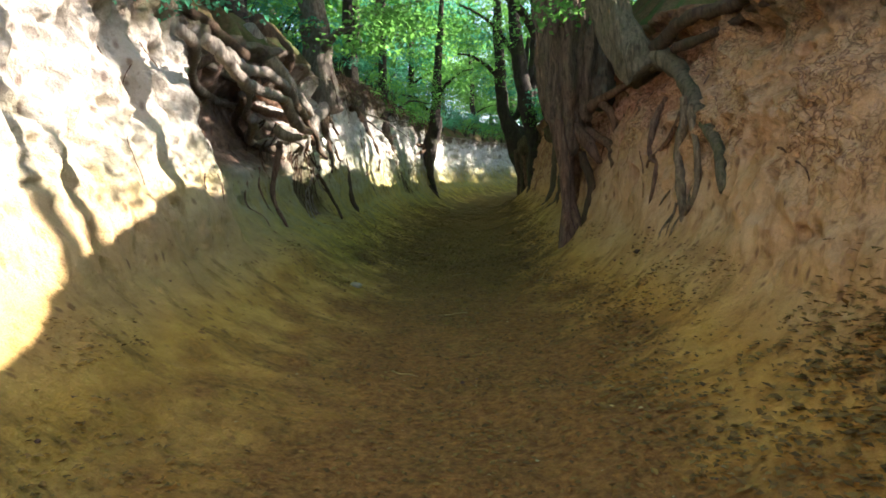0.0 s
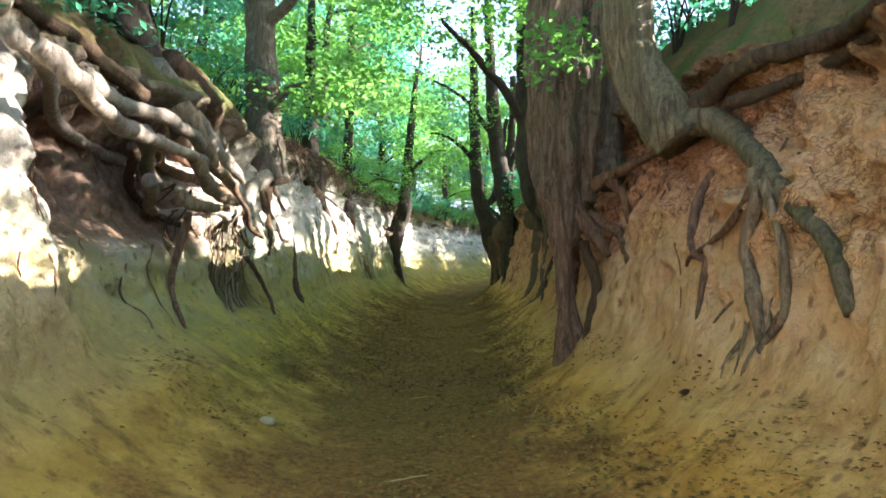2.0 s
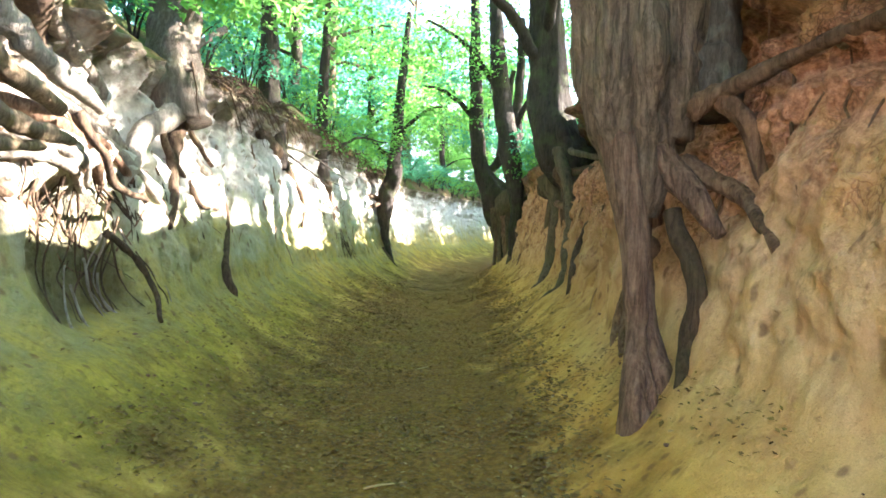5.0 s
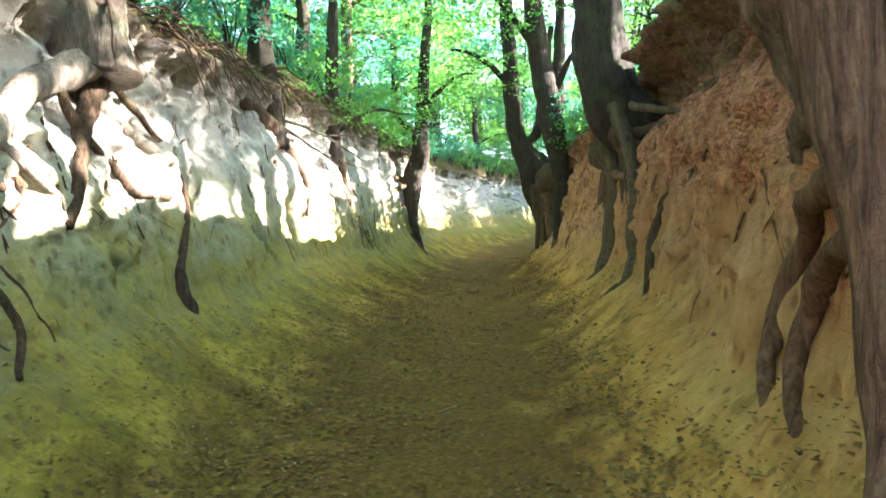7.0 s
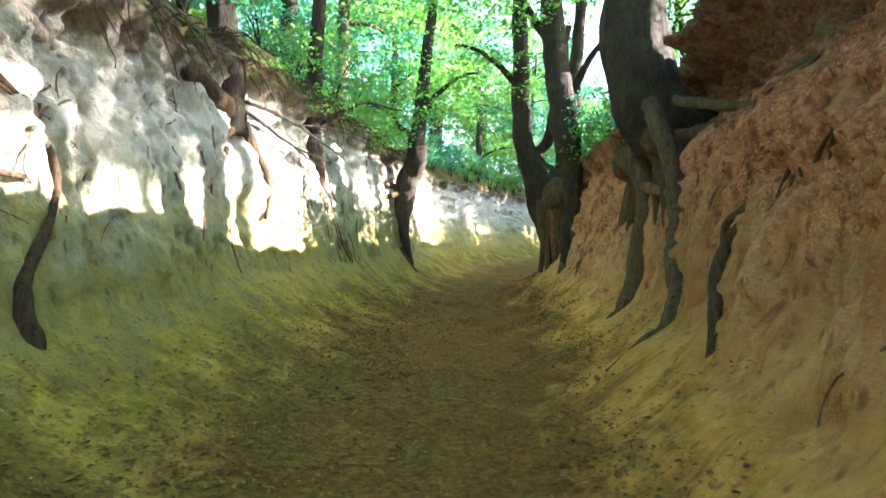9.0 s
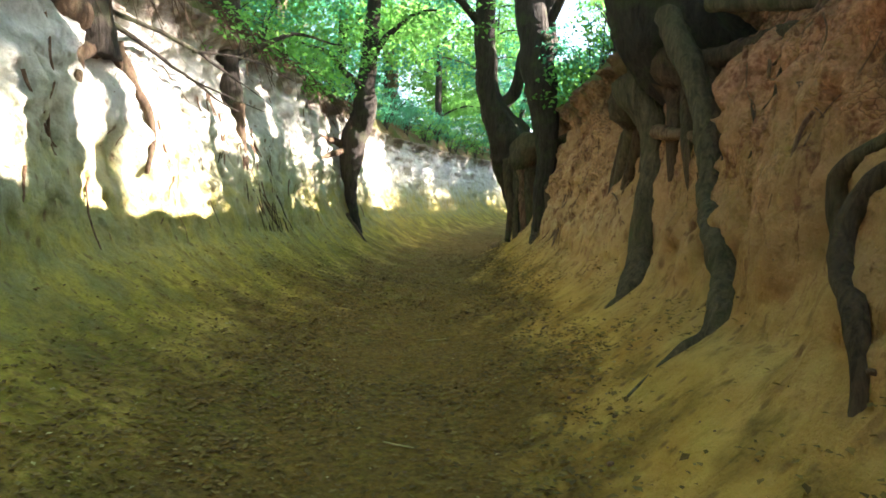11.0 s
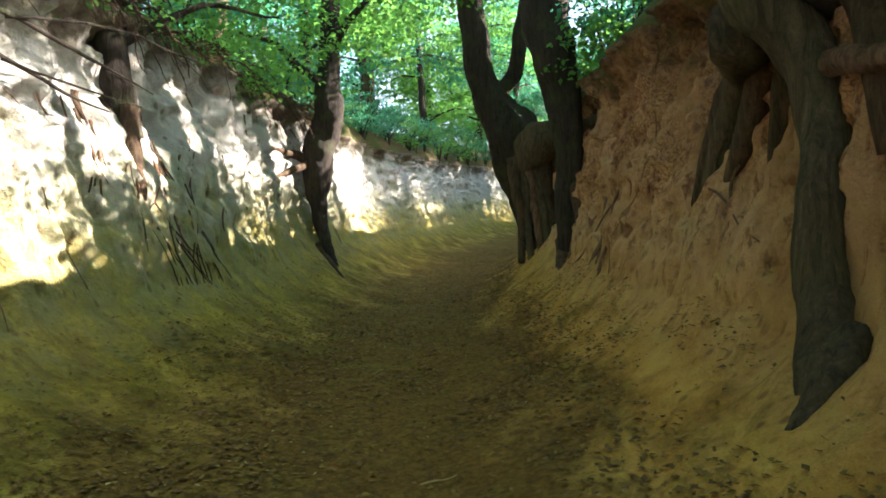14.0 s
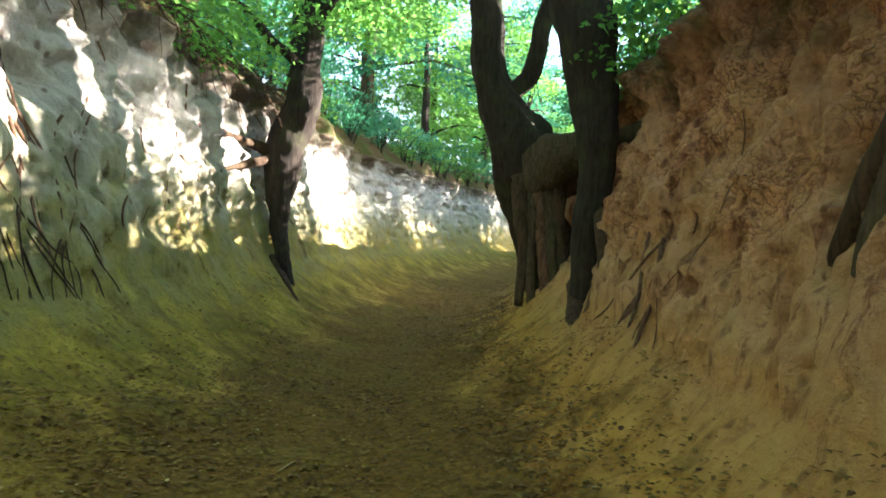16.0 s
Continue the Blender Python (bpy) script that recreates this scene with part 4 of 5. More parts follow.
# the leaning pair at the bend
old_tree("dark leaning beech with a root foot in the path bank", (2.9, 21.8, 1.3),
         [(2.88, 21.5, 0.8, 0.22), (2.92, 21.55, 1.25, 0.15), (2.95, 21.6, 2.2, 0.145), (2.97, 21.65, 2.9, 0.17), (2.92, 21.7, 3.5, 0.22), (2.78, 21.7, 4.25, 0.26), (2.6, 21.8, 5.3, 0.24), (2.4, 22.0, 7.5, 0.18), (2.2, 22.2, 11, 0.08)],
         [(ROOT_DARK, [(2.95, 21.8, 1.7, 0.1), (2.86, 21.3, 1.4, 0.08), (2.75, 20.9, 1.2, 0.04)]), (ROOT_DARK, [(3.05, 22.0, 2.6, 0.12), (3.1, 21.4, 2.3, 0.07), (3.05, 21.1, 1.8, 0.03)]),
          (BARK_GREEN, [(3.1, 22.2, 3.0, 0.14), (3.15, 21.7, 3.1, 0.10), (3.2, 21.2, 3.2, 0.06)])],
         [[(2.8, 22.3, 4.4, 0.10), (3.2, 21.8, 5.4, 0.07), (3.6, 21.2, 6.2, 0.03)], [(2.5, 22.3, 6.0, 0.1), (1.6, 21.8, 7.0, 0.06), (0.6, 21.4, 7.4, 0.03)], [(2.95, 22.25, 4.0, 0.16), (3.1, 22.5, 5.2, 0.14), (3.15, 22.7, 8.0, 0.1)]],
         [((3.25, 21.4, 3.95), (0.45, 0.6, 0.35), 30, 0.085), ((1.4, 21.6, 6.6), (1.5, 1.5, 0.7), 36, 0.11), ((2.8, 22.4, 8.5), (2.2, 2.2, 1.5), 50, 0.13)], BARK_SHADED, LEAF, 77, 16)
old_tree("thick mossy beech leaning out over the path bend", (3.0, 24.5, 1.6),
         [(3.25, 24.4, 1.2, 0.2), (3.12, 24.4, 1.8, 0.28), (2.98, 24.4, 2.45, 0.37), (2.86, 24.4, 3.0, 0.45), (2.72, 24.4, 3.4, 0.42), (2.42, 24.4, 3.95, 0.25), (2.27, 24.4, 4.5, 0.21), (2.2, 24.4, 5.3, 0.2), (2.1, 24.5, 7.5, 0.17), (2.0, 24.6, 11, 0.08)],
         [(ROOT_DARK, [(3.0, 24.3, 2.6, 0.16), (3.05, 23.9, 2.1, 0.1), (3.0, 23.7, 1.6, 0.06)]), (ROOT_DARK, [(3.05, 24.3, 2.3, 0.12), (2.98, 24.1, 1.8, 0.09), (2.9, 23.9, 1.4, 0.05)]), (BARK_GREEN, [(2.8, 24.4, 3.0, 0.3), (3.15, 24.0, 3.1, 0.22), (3.35, 23.5, 3.3, 0.1)])],
         [[(2.5, 24.5, 3.8, 0.14), (2.95, 24.3, 4.8, 0.12), (3.2, 24.2, 7.0, 0.07)], [(2.25, 24.5, 5.5, 0.1), (1.4, 24.2, 6.2, 0.06), (0.6, 24.0, 6.4, 0.03)]],
         [((1.2, 24.2, 5.9), (1.3, 1.3, 0.7), 34, 0.11), ((2.6, 24.6, 8.5), (2.4, 2.4, 1.5), 50, 0.14)], BARK_SHADED, LEAF, 81, 40,
         free=[(BARK_GREEN, [(2.85, 24.3, 2.9, 0.36), (3.15, 24.05, 3.2, 0.32), (3.5, 23.8, 3.35, 0.24), (3.95, 23.5, 3.5, 0.12)])]
         + [(bark, [(2.72 + 0.11 * k, 24.1, 2.85, 0.13), (2.73 + 0.12 * k, 23.9, 2.4, 0.085), (2.74 + 0.12 * k, 23.8 - 0.04 * k, 1.9, 0.06), (2.70 + 0.13 * k, 23.6 - 0.06 * k, 1.35, 0.055)]) for k, bark in enumerate((ROOT_DARK, BARK_GREEN, ROOT, BARK_GREEN, ROOT_DARK))])
# across the lane: the beech over the tangle
old_tree("brown beech on the sunlit rim with long hanging roots", (-2.3, 12.4, 3.3),
         [(-2.16, 12.25, 3.0, 0.34), (-2.22, 12.3, 3.5, 0.27), (-2.34, 12.6, 4.4, 0.25), (-2.5, 12.8, 6.5, 0.2), (-2.4, 12.8, 10, 0.1)],
         [(ROOT_DARK, [(-2.16, 12.2, 3.2, 0.06), (-2.08, 12.7, 2.95, 0.035), (-2.03, 13.05, 2.75, 0.03), (-1.96, 13.4, 2.4, 0.027), (-1.88, 13.4, 2.1, 0.03), (-1.74, 12.95, 1.55, 0.04), (-1.68, 12.9, 1.35, 0.055), (-1.62, 12.88, 1.15, 0.06)]),
          (ROOT_DARK, [(-2.12, 11.76, 2.84, 0.04), (-1.98, 12.06, 2.43, 0.035), (-1.88, 12.5, 2.15, 0.03), (-1.88, 13.2, 2.16, 0.02)]),
          (ROOT_PALE, [(-2.1, 12.4, 3.2, 0.12), (-2.04, 12.6, 2.8, 0.08), (-1.96, 13.4, 2.42, 0.04)]),
          (ROOT_PALE, [(-2.1, 12.1, 3.1, 0.14), (-2.08, 11.5, 2.75, 0.10), (-2.02, 11.1, 2.4, 0.07), (-1.96, 10.9, 2.15, 0.03)]),
          (ROOT_DARK, [(-2.1, 12.3, 3.0, 0.10), (-2.0, 12.0, 2.6, 0.07), (-1.98, 11.7, 2.2, 0.05), (-1.9, 11.5, 1.9, 0.03)]),
          (ROOT_PALE, [(-2.1, 12.7, 3.3, 0.14), (-2.15, 13.4, 3.25, 0.10), (-2.2, 14.2, 3.3, 0.05)])]
         + [(ROOT_DARK, p) for p in finger_roots(rng, (-1.98, 11.6, 2.5), 14, 0.9, 0.6, 0.02, 0.1)],
         [[(-2.3, 12.5, 4.0, 0.09), (-1.8, 12.0, 4.4, 0.06), (-1.1, 11.3, 4.3, 0.02)], [(-2.45, 12.7, 5.5, 0.1), (-1.2, 12.4, 6.6, 0.07), (0.0, 12.2, 7.2, 0.03)]],
         [((-1.05, 10.9, 4.0), (0.75, 0.8, 0.3), 30, 0.095), ((-0.5, 9.8, 4.05), (0.6, 0.6, 0.2), 16, 0.09), ((-0.9, 13.0, 4.7), (0.9, 1.0, 0.4), 24, 0.09), ((-0.6, 12.4, 7.2), (2.0, 2.0, 0.9), 40, 0.12), ((-2.4, 12.8, 9), (2, 2, 1.4), 40, 0.13)], BARK, LEAF, 93, 18)
# the root tangle
old_tree("leaning beech above a sunlit tangle of thick bare roots", (-2.8, 9.0, 3.4),
         [(-2.6, 9.0, 3.0, 0.3), (-2.75, 9.0, 3.7, 0.26), (-3.1, 9.1, 5.0, 0.23), (-3.4, 9.2, 8.5, 0.12)],
         [(ROOT_PALE, [(-2.52, 8.6, 3.6, 0.13), (-2.3, 9.5, 3.22, 0.11), (-2.24, 10.1, 3.05, 0.10), (-2.1, 10.7, 2.75, 0.075), (-2.04, 11.3, 2.4, 0.04)]),
          (ROOT, [(-2.4, 8.5, 3.1, 0.10), (-2.14, 9.4, 2.76, 0.075), (-2.04, 10.05, 2.58, 0.065), (-1.98, 10.6, 2.24, 0.04)]),
          (ROOT_PALE, [(-2.4, 8.3, 2.9, 0.09), (-2.08, 9.3, 2.55, 0.065), (-1.96, 9.95, 2.40, 0.055), (-1.93, 10.5, 2.2, 0.03)]),
          (ROOT_PALE, [(-2.3, 8.3, 2.45, 0.07), (-2.05, 9.2, 2.24, 0.055), (-1.92, 9.8, 2.29, 0.05), (-1.9, 10.4, 2.15, 0.03)]),
          (ROOT, [(-2.4, 8.9, 3.25, 0.08), (-2.2, 9.7, 2.95, 0.06), (-2.08, 10.5, 2.55, 0.05), (-2.0, 11.3, 2.15, 0.03)]),
          (ROOT_PALE, [(-2.4, 9.3, 3.4, 0.07), (-2.2, 10.2, 2.9, 0.05), (-2.05, 11.0, 2.45, 0.04), (-1.95, 11.6, 2.0, 0.025)]),
          (ROOT_DARK, [(-2.3, 8.0, 2.7, 0.05), (-2.15, 8.8, 2.4, 0.045), (-2.0, 9.5, 2.1, 0.04), (-1.95, 10.1, 1.9, 0.025)]),
          (ROOT_DARK, [(-2.4, 7.6, 3.1, 0.06), (-2.35, 7.2, 2.7, 0.045), (-2.3, 7.1, 2.3, 0.03), (-2.2, 6.9, 2.0, 0.015)]),
          (ROOT_PALE, [(-2.42, 6.3, 3.05, 0.06), (-2.36, 6.9, 2.98, 0.055), (-2.28, 7.5, 2.82, 0.055), (-2.2, 8.6, 2.74, 0.055), (-2.12, 9.4, 2.76, 0.05), (-2.14, 9.35, 2.88, 0.05), (-2.2, 9.0, 3.0, 0.05), (-2.28, 7.95, 3.02, 0.05), (-2.36, 7.4, 3.15, 0.04)]),
          (ROOT_DARK, [(-2.55, 9.0, 3.8, 0.15), (-2.3, 9.8, 3.4, 0.13), (-2.15, 10.5, 2.95, 0.10), (-2.08, 11.2, 2.6, 0.05)]),
          (ROOT_PALE, [(-2.5, 9.6, 3.7, 0.08), (-2.28, 10.4, 3.3, 0.07), (-2.14, 11.3, 2.85, 0.05)]),
          (ROOT_DARK, [(-2.4, 8.2, 3.2, 0.09), (-2.36, 7.6, 3.35, 0.07), (-2.5, 6.8, 3.4, 0.05), (-2.5, 6.0, 3.3, 0.03)]),
          (ROOT, [(-2.05, 8.75, 2.2, 0.04), (-1.98, 8.7, 1.7, 0.035), (-1.9, 8.5, 1.35, 0.03), (-1.8, 8.3, 1.15, 0.02)])]
         + [(ROOT_DARK, p) for p in finger_roots(rng, (-1.92, 10.25, 1.95), 9, 0.6, 0.75, 0.013, 0.1)]
         + [(ROOT_DARK, p) for p in finger_roots(rng, (-1.95, 10.2, 2.35), 36, 1.1, 0.5, 0.017, 0.08)]
         + [(ROOT_PALE, p) for p in finger_roots(rng, (-1.76, 10.25, 1.7), 7, 0.5, 0.75, 0.014, 0.22)]
         + [(ROOT_DARK, p) for p in finger_roots(rng, (-1.82, 10.6, 1.75), 5, 0.7, 0.75, 0.014, 0.25)],
         [[(-2.9, 9.1, 4.4, 0.1), (-2.2, 8.6, 5.2, 0.06), (-1.4, 8.2, 5.4, 0.03)], [(-2.75, 8.8, 3.9, 0.05), (-2.45, 7.2, 3.75, 0.03), (-2.2, 5.6, 3.3, 0.01)]],
         [((-1.5, 8.2, 5.4), (1.0, 1.2, 0.5), 24, 0.09), ((-2.6, 7.0, 3.75), (0.3, 0.9, 0.25), 18, 0.08), ((-2.15, 5.6, 3.25), (0.15, 0.7, 0.2), 9, 0.065), ((-3.2, 9.2, 7.5), (2, 2, 1.4), 40, 0.12)], BARK_SHADED, LEAF_BLUE, 105, 16,
         free=((ROOT_PALE, [(-2.12, 6.04, 2.91, 0.075), (-2.00, 6.29, 2.77, 0.065), (-2.00, 6.89, 2.64, 0.06), (-1.98, 7.64, 2.66, 0.055), (-2.00, 9.01, 2.73, 0.04)]),
               (ROOT_PALE, [(-2.10, 6.55, 2.88, 0.07), (-2.02, 6.93, 2.79, 0.06), (-2.00, 7.92, 2.91, 0.055), (-2.00, 8.49, 2.88, 0.05), (-2.00, 8.92, 2.76, 0.04)]),
               (ROOT_TAN, [(-2.20, 8.54, 3.20, 0.1), (-2.05, 8.62, 2.96, 0.085), (-1.98, 8.94, 2.72, 0.075), (-1.95, 9.56, 2.58, 0.05)]),
               (ROOT_PALE, [(-2.30, 9.18, 3.27, 0.1), (-2.15, 9.33, 3.06, 0.09), (-2.05, 9.55, 2.91, 0.075), (-2.00, 10.22, 2.71, 0.05)]),
               (ROOT_TAN, [(-2.00, 8.46, 2.71, 0.07), (-1.95, 8.62, 2.55, 0.065), (-1.92, 8.97, 2.42, 0.06), (-1.90, 9.60, 2.38, 0.04)]),
               (ROOT_TAN, [(-2.10, 8.38, 2.34, 0.06), (-1.98, 8.40, 2.23, 0.055), (-1.92, 8.65, 2.23, 0.05), (-1.90, 9.26, 2.30, 0.03)]),
               (ROOT_DARK, [(-2.05, 9.95, 2.64, 0.05), (-1.95, 10.09, 2.38, 0.04), (-1.90, 10.25, 2.17, 0.035), (-1.88, 10.79, 2.08, 0.02)]),
               (ROOT_DARK, [(-1.93, 10.20, 1.79, 0.03), (-1.85, 10.62, 1.59, 0.026), (-1.75, 10.72, 1.33, 0.024), (-1.62, 10.49, 1.10, 0.02)]),
               (BARK, [(-2.50, 15.05, 4.91, 0.05), (-2.45, 13.15, 3.95, 0.05), (-2.40, 13.85, 3.73, 0.045), (-2.30, 14.80, 4.11, 0.03)])))
# further along the sunlit rim
old_tree("dark crooked tree on the eroded rim, twigs hanging over", (-2.1, 17.4, 3.4),
         [(-2.15, 17.3, 3.1, 0.24), (-2.2, 17.3, 3.7, 0.2), (-2.35, 17.4, 5.0, 0.17), (-2.4, 17.4, 8, 0.08)],
         [(ROOT_DARK, [(-2.1, 17.0, 3.4, 0.16), (-2.0, 16.5, 3.5, 0.14), (-2.0, 16.0, 3.6, 0.08)]), (ROOT_DARK, [(-2.1, 17.5, 3.3, 0.10), (-1.98, 17.6, 2.95, 0.065), (-1.88, 17.55, 2.5, 0.045), (-1.8, 17.45, 2.1, 0.02)]),
          (ROOT_DARK, [(-2.0, 17.3, 3.2, 0.1), (-1.95, 16.9, 3.0, 0.06), (-1.95, 16.7, 2.8, 0.03)])],
         [[(-2.1, 17.5, 3.6, 0.03), (-1.6, 18.4, 3.45, 0.02), (-1.0, 19.3, 3.1, 0.006)], [(-2.1, 17.6, 3.5, 0.03), (-1.7, 18.6, 3.2, 0.018), (-1.3, 19.2, 2.95, 0.006)], [(-1.6, 18.4, 3.45, 0.015), (-1.1, 18.9, 3.5, 0.01), (-0.7, 19.5, 3.4, 0.005)], [(-1.7, 18.5, 3.2, 0.012), (-1.25, 18.6, 3.05, 0.008), (-0.9, 18.8, 2.9, 0.004)]],
         [((-2.0, 19.0, 4.6), (0.9, 1.2, 0.4), 14, 0.09), ((-1.5, 19.3, 4.1), (0.4, 0.9, 0.25), 8, 0.08), ((-2.4, 17.4, 7.5), (1.6, 1.6, 1.2), 36, 0.12)], BARK_SHADED, LEAF, 117, 14)
old_tree("leafy tree with a curtain of hanging reddish roots", (-1.7, 20.4, 3.2),
         [(-1.7, 20.4, 2.9, 0.2), (-1.75, 20.4, 3.6, 0.15), (-1.8, 20.5, 5.0, 0.13), (-1.7, 20.5, 8, 0.06)],
         [(ROOT_DARK, [(-1.6, 20.3, 3.2, 0.10), (-1.52, 20.2, 2.9, 0.07), (-1.42, 20.1, 2.6, 0.06), (-1.34, 20.0, 2.3, 0.04)])]
         + [(ROOT_DARK, p) for p in finger_roots(rng, (-1.55, 20.3, 3.1), 8, 1.0, 0.9, 0.024, 0.15)]
         + [(ROOT, p) for p in finger_roots(rng, (-1.42, 20.1, 2.8), 8, 0.6, 0.8, 0.022, 0.15)]
         + [(ROOT_DARK, p) for p in finger_roots(rng, (-1.34, 20.2, 2.4), 17, 0.8, 0.95, 0.016, 0.28)],
         [[(-1.75, 20.4, 3.8, 0.05), (-1.0, 20.8, 4.3, 0.03), (-0.3, 21.2, 4.3, 0.01)]],
         [((-0.8, 21.3, 4.7), (0.8, 0.9, 0.35), 20, 0.09), ((-1.2, 21.8, 4.3), (0.5, 1.0, 0.3), 14, 0.085), ((-0.9, 23.2, 4.3), (0.5, 1.0, 0.35), 18, 0.085), ((-1.8, 20.4, 7.0), (1.6, 1.6, 1.2), 36, 0.12)], BARK_SHADED, LEAF, 129, 14)
old_tree("slender beech with a root column down the pale wall", (-0.5, 25.3, 3.2),
         [(-0.24, 24.9, 1.3, 0.08), (-0.38, 25.0, 1.8, 0.11), (-0.5, 25.15, 2.5, 0.17), (-0.45, 25.2, 3.2, 0.26), (-0.25, 25.2, 4.0, 0.24), (-0.2, 25.3, 5.0, 0.18), (0.1, 25.4, 9, 0.08)],
         [(ROOT_DARK, [(-0.45, 25.1, 3.1, 0.08), (-0.6, 24.5, 2.9, 0.04), (-0.75, 23.8, 2.75, 0.02)]), (ROOT_DARK, [(-0.45, 25.2, 3.2, 0.09), (-0.7, 24.6, 3.3, 0.05), (-0.95, 24.0, 3.3, 0.03)]), (ROOT_DARK, [(-0.48, 25.2, 2.4, 0.06), (-0.34, 25.4, 1.8, 0.04), (-0.2, 25.5, 1.4, 0.02)])],
         [[(-0.22, 25.2, 4.4, 0.08), (-0.9, 24.6, 4.9, 0.05), (-1.4, 24.0, 5.0, 0.02)], [(-0.2, 25.3, 5.0, 0.08), (0.5, 25.0, 5.8, 0.05), (1.2, 24.8, 6.0, 0.02)]],
         [((-0.8, 24.4, 4.7), (0.9, 1.0, 0.5), 30, 0.1), ((0.3, 25.2, 5.4), (1.0, 1.0, 0.6), 30, 0.1), ((-0.1, 25.3, 7.5), (1.8, 1.8, 1.2), 40, 0.12)], BARK_SHADED, LEAF, 141, 20,
         free=((ROOT_DARK, bank_root(-1, ((1.04, 25.0, 0.09), (0.98, 24.9, 0.08), (0.88, 24.75, 0.05), (0.75, 24.5, 0.02)))),))


# ---- litter, clods and stones on the path ----
def scatter_litter(name, label, material, count, seed, size, where):
    rng = np.random.default_rng(seed)
    u, y = where(rng, count)
    x, y, z = ground_at(u, y)
    c = np.stack([x, y, z + 0.012], -1)
    v, f = leaves(c, rng, size, 0.22, 0.0)
    tagged(link_mesh(name, v, f, material, smooth=False), label, "leaf litter", "", "stuff")


def on_tread(rng, n):
    return rng.normal(0.08, 0.36, n).clip(-0.95, 0.95), rng.uniform(0.3, 34, n)


def by_right_bank(rng, n):
    y = rng.uniform(0.3, 28, n)
    return (0.62 + 0.06 * np.sin(y * 1.3) + rng.normal(0, 0.09, n)).clip(0.2, 1.05), y


def by_left_bank(rng, n):
    y = rng.choice([10.5, 13.0, 15.5, 18.5, 20.5], n) + rng.normal(0, 1.3, n)
    return (-0.5 + rng.normal(0, 0.2, n)).clip(-0.95, 0.1), y


def in_drifts(rng, n):
    u, y = rng.uniform(-0.95, 1.02, 5 * n), rng.uniform(0.3, 26, 5 * n)
    keep = fbm(u * 3.0, y * 1.1, 0 * y, 3, 15) > 0.32
    return u[keep][:n], y[keep][:n]


def under_wall(rng, n):
    return (0.95 + rng.normal(0, 0.11, n)).clip(0.55, 1.15), rng.normal(2.3, 0.55, n).clip(0.5, 3.6)


scatter_litter("leaf_litter", "dark brown leaves heaped under the ochre wall", LITTER, 3500, 8, 0.055, under_wall)
scatter_litter("leaf_litter", "brown curled leaves lying in drifts on the banks", LITTER, 9000, 7, 0.042, in_drifts)
scatter_litter("leaf_litter", "brown dry beech leaves strewn along the path", LITTER, 14000, 1, 0.042, on_tread)
scatter_litter("leaf_litter", "brown dry leaves drifted along the bank foot", LITTER, 6000, 2, 0.05, by_right_bank)
scatter_litter("leaf_litter", "dark dry leaves drifted against the mossy bank", LITTER, 9000, 3, 0.04, by_left_bank)
scatter_litter("leaf_litter", "tan dry leaf pieces on the mossy bank", LITTER_PALE, 450, 5, 0.03, by_left_bank)
scatter_litter("leaf_litter", "tan dry leaf pieces along the bank foot", LITTER_PALE, 350, 6, 0.03, by_right_bank)
scatter_litter("leaf_litter", "pale dry leaves lying singly on the path", LITTER_PALE, 500, 4, 0.03, on_tread)


def clod_mesh(seed, rough=0.35):
    bm = bmesh.new()
    bmesh.ops.create_icosphere(bm, subdivisions=2, radius=1.0)
    for v in bm.verts:
        v.co *= 1 + rough * noise.noise(v.co * 1.6 + Vector((seed, 0, 0)))
        v.co.z *= 0.55
    return bm


def scatter_clods():
    """Crumbs of earth that fell from the walls, as one mesh."""
    rng = np.random.default_rng(17)
    bm = clod_mesh(3)
    base = np.array([v.co[:] for v in bm.verts])
    tris = [tuple(v.index for v in f.verts) for f in bm.faces]
    bm.free()
    n = 260
    y = rng.uniform(0.5, 26, n)
    u = np.where(rng.uniform(0, 1, n) < 0.7, rng.uniform(0.5, 1.05, n), rng.uniform(-1.0, 0.4, n))
    x, y, z = ground_at(u, y)
    s = 0.006 + 0.016 * rng.uniform(0, 1, n) ** 3
    pieces = []
    for k in range(n):
        a = rng.uniform(0, 6.28)
        r = np.array(((np.cos(a), -np.sin(a), 0), (np.sin(a), np.cos(a), 0), (0, 0, 1)))
        pieces.append((base @ r.T * s[k] + np.array((x[k], y[k], z[k])), tris))
    v, f = joined(pieces)
    me = link_mesh("earth_crumbs", v, f, ROOT)
    tagged(me, "brown crumbs of earth and bark on the banks", "earth crumbs", "", "stuff")


scatter_clods()


def hanging_rootlets(name, side, label, count, seed, y0, y1):
    """Thin bared roots that hang from the rim and creep down the wall."""
    rng = np.random.default_rng(seed)
    pieces = []
    for k in range(count):
        y = rng.uniform(y0, y1)
        zf = float(floor_z(y))
        z = zf + rng.uniform(1.4, 2.9)
        n = rng.integers(3, 6)
        run = rng.normal(0, 0.12)
        drop = rng.uniform(0.08, 0.26)
        r = rng.choice((0.004, 0.006, 0.009, 0.013))
        pts = []
        for i in range(n):
            pts.append([0.0, y, z, r * (1 - 0.7 * i / n)])
            y += run + rng.normal(0, 0.05)
            z -= drop * rng.uniform(0.5, 1.3)
        p = np.array(pts)
        p[:, 0] = wall_x(side, p[:, 1], p[:, 2])
        pieces.append(tube(p, 5, 0.04, 0.25, 0.06, seed + k, side))
    v, f = joined(pieces)
    tagged(link_mesh(name, v, f, ROOT), label, "rootlets", "", "stuff")


hanging_rootlets("rootlets", 1, "thin dark roots creeping down the ochre wall", 90, 61, 4.0, 27)
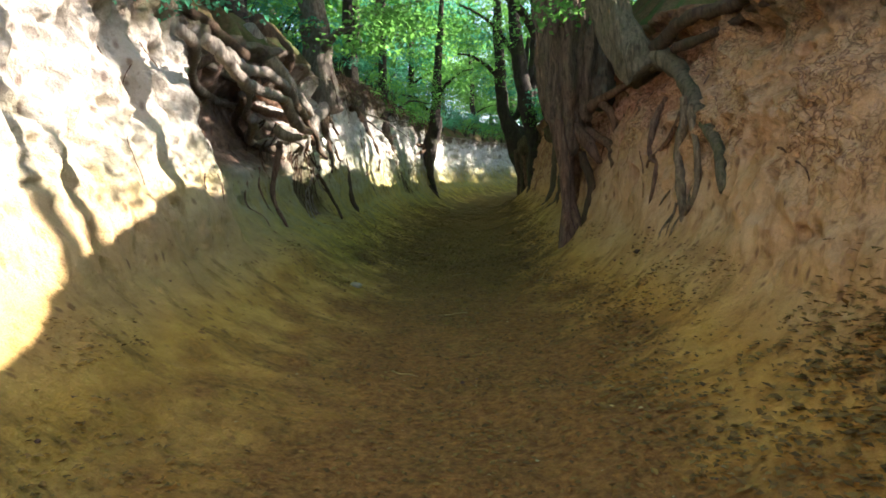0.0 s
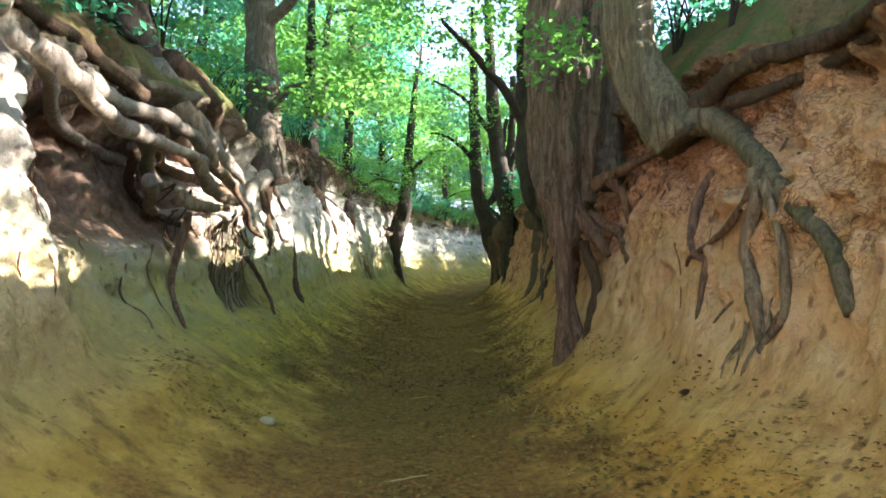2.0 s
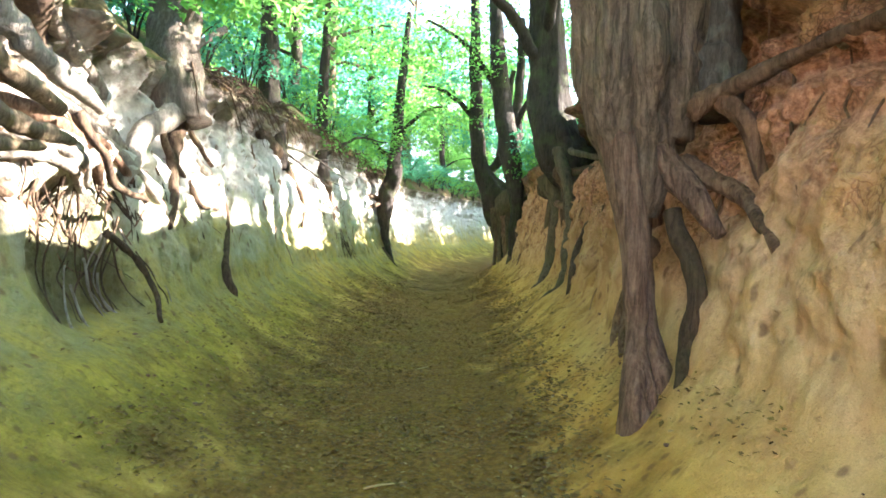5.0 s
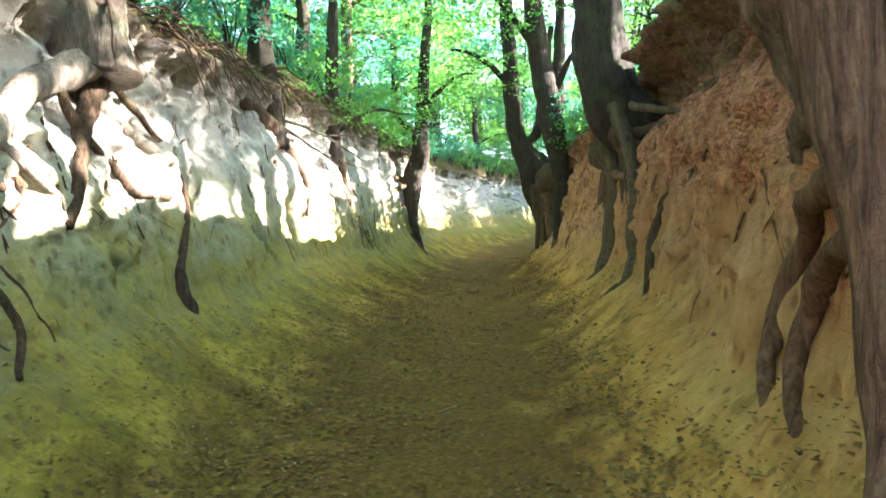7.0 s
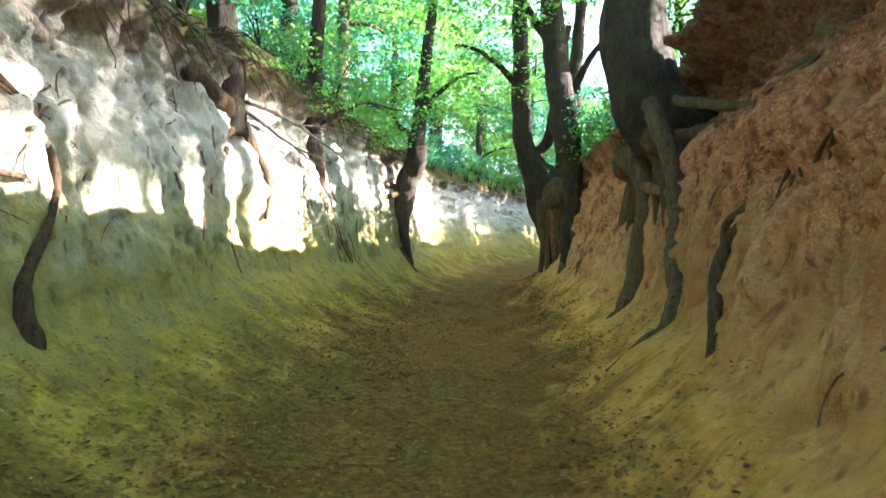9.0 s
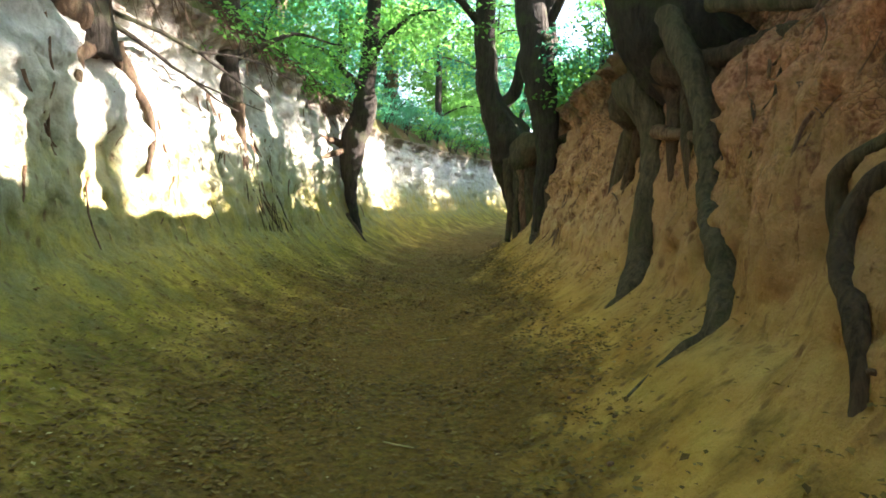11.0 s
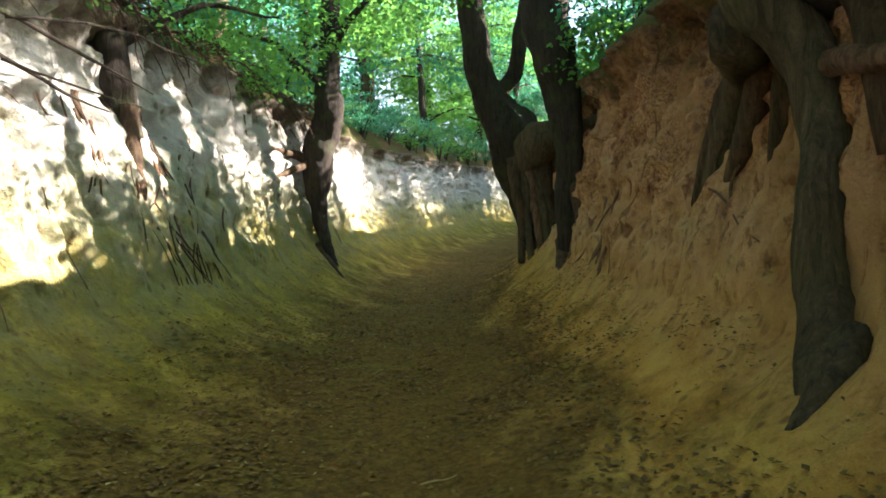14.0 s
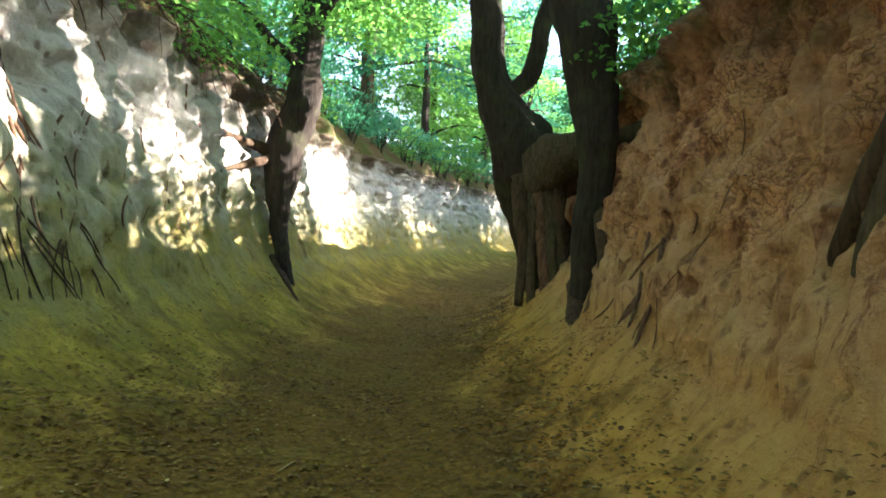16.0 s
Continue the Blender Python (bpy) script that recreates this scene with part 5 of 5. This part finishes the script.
hanging_rootlets("rootlets", -1, "thin dark roots creeping down the pale wall", 150, 62, 5.0, 30)


def rim_twigs(label, count, seed, y0, y1):
    """Dry twigs and root ends that hang out over the rim of the pale wall."""
    rng = np.random.default_rng(seed)
    pieces = []
    for k in range(count):
        y = rng.uniform(y0, y1)
        x, _, z = rim(-1, y, 0.05)
        out, run, sag = rng.uniform(0.15, 0.6), rng.normal(0.25, 0.4), rng.uniform(-0.1, 0.7)
        r = rng.choice((0.004, 0.006, 0.009, 0.014))
        pieces.append(tube([(x - 0.15, y - 0.3 * run, z + 0.02, r * 1.4), (x + 0.35 * out, y + 0.35 * run, z + 0.12 - 0.1 * sag, r), (x + 0.75 * out, y + 0.75 * run, z - 0.45 * sag, 0.7 * r), (x + out, y + run, z - sag, 0.004)], 5, 0.05, 0.2, 0.07, seed + k))
    v, f = joined(pieces)
    tagged(link_mesh("rim_twigs", v, f, ROOT_DARK), label, "twigs", "", "stuff")


rim_twigs("dry grey twigs hanging over the pale wall's rim", 190, 71, 12.5, 27)


def add_stone(x, y, size, seed, label, material):
    bm = clod_mesh(seed, 0.3)
    me = bpy.data.meshes.new("stone")
    bm.to_mesh(me)
    bm.free()
    me.materials.append(material)
    me.polygons.foreach_set("use_smooth", [True] * len(me.polygons))
    ob = new("stone", me)
    us = np.linspace(-1, 1, 400)
    gx, gy, gz = ground_at(us, np.full(400, y))
    ob.location = (x, y, float(np.interp(x, gx, gz)) + size * 0.2)
    ob.scale = (size, size * 0.8, size)
    tagged(ob, label, "stone", "stones on the path")


add_stone(-1.0, 7.3, 0.07, 5, "pale flint stone lying on the mossy bank", STONE)
# no stone: a dark lump added for a dark hole-like clod
add_stone(1.9, 6.4, 0.042, 8, "dark lump set in the ochre bank for a dark hole-like clod", ROOT_DARK)


def add_twig(x, y, turn, length, seed):
    """A bleached dead twig lying on the path."""
    rng = np.random.default_rng(seed)
    us = np.linspace(-1, 1, 300)
    pts = []
    for t in np.linspace(-0.5, 0.5, 4):
        px, py = x + t * length * np.cos(turn), y + t * length * np.sin(turn) + rng.normal(0, 0.008)
        gx, gy, gz = ground_at(us, np.full(300, py))
        pts.append((px, py, float(np.interp(px, gx, gz)) + 0.008, 0.007 * (1 - 0.5 * (t + 0.5))))
    p = np.array(pts)
    base = p[0, :3].copy()
    p[:, :3] -= base
    v, f = tube(p, 6, 0.03, 0.2, 0.006, seed)
    ob = link_mesh("twig", v, f, LITTER_PALE)
    ob.location = base
    tagged(ob, "bleached dead twig lying on the trodden path", "twig", "twigs on the path")


for x, y, turn, length, seed in ((0.25, 9.0, 0.2, 0.28, 1), (0.1, 6.6, 0.5, 0.3, 2), (-0.3, 4.6, -0.3, 0.2, 3), (0.5, 12.2, 0.9, 0.22, 4), (0.8, 14.6, -0.5, 0.2, 5), (1.1, 17.2, 0.3, 0.2, 6), (0.7, 19.5, 1.2, 0.18, 7), (1.2, 7.9, 1.0, 0.25, 8)):
    add_twig(x, y, turn, length, seed)
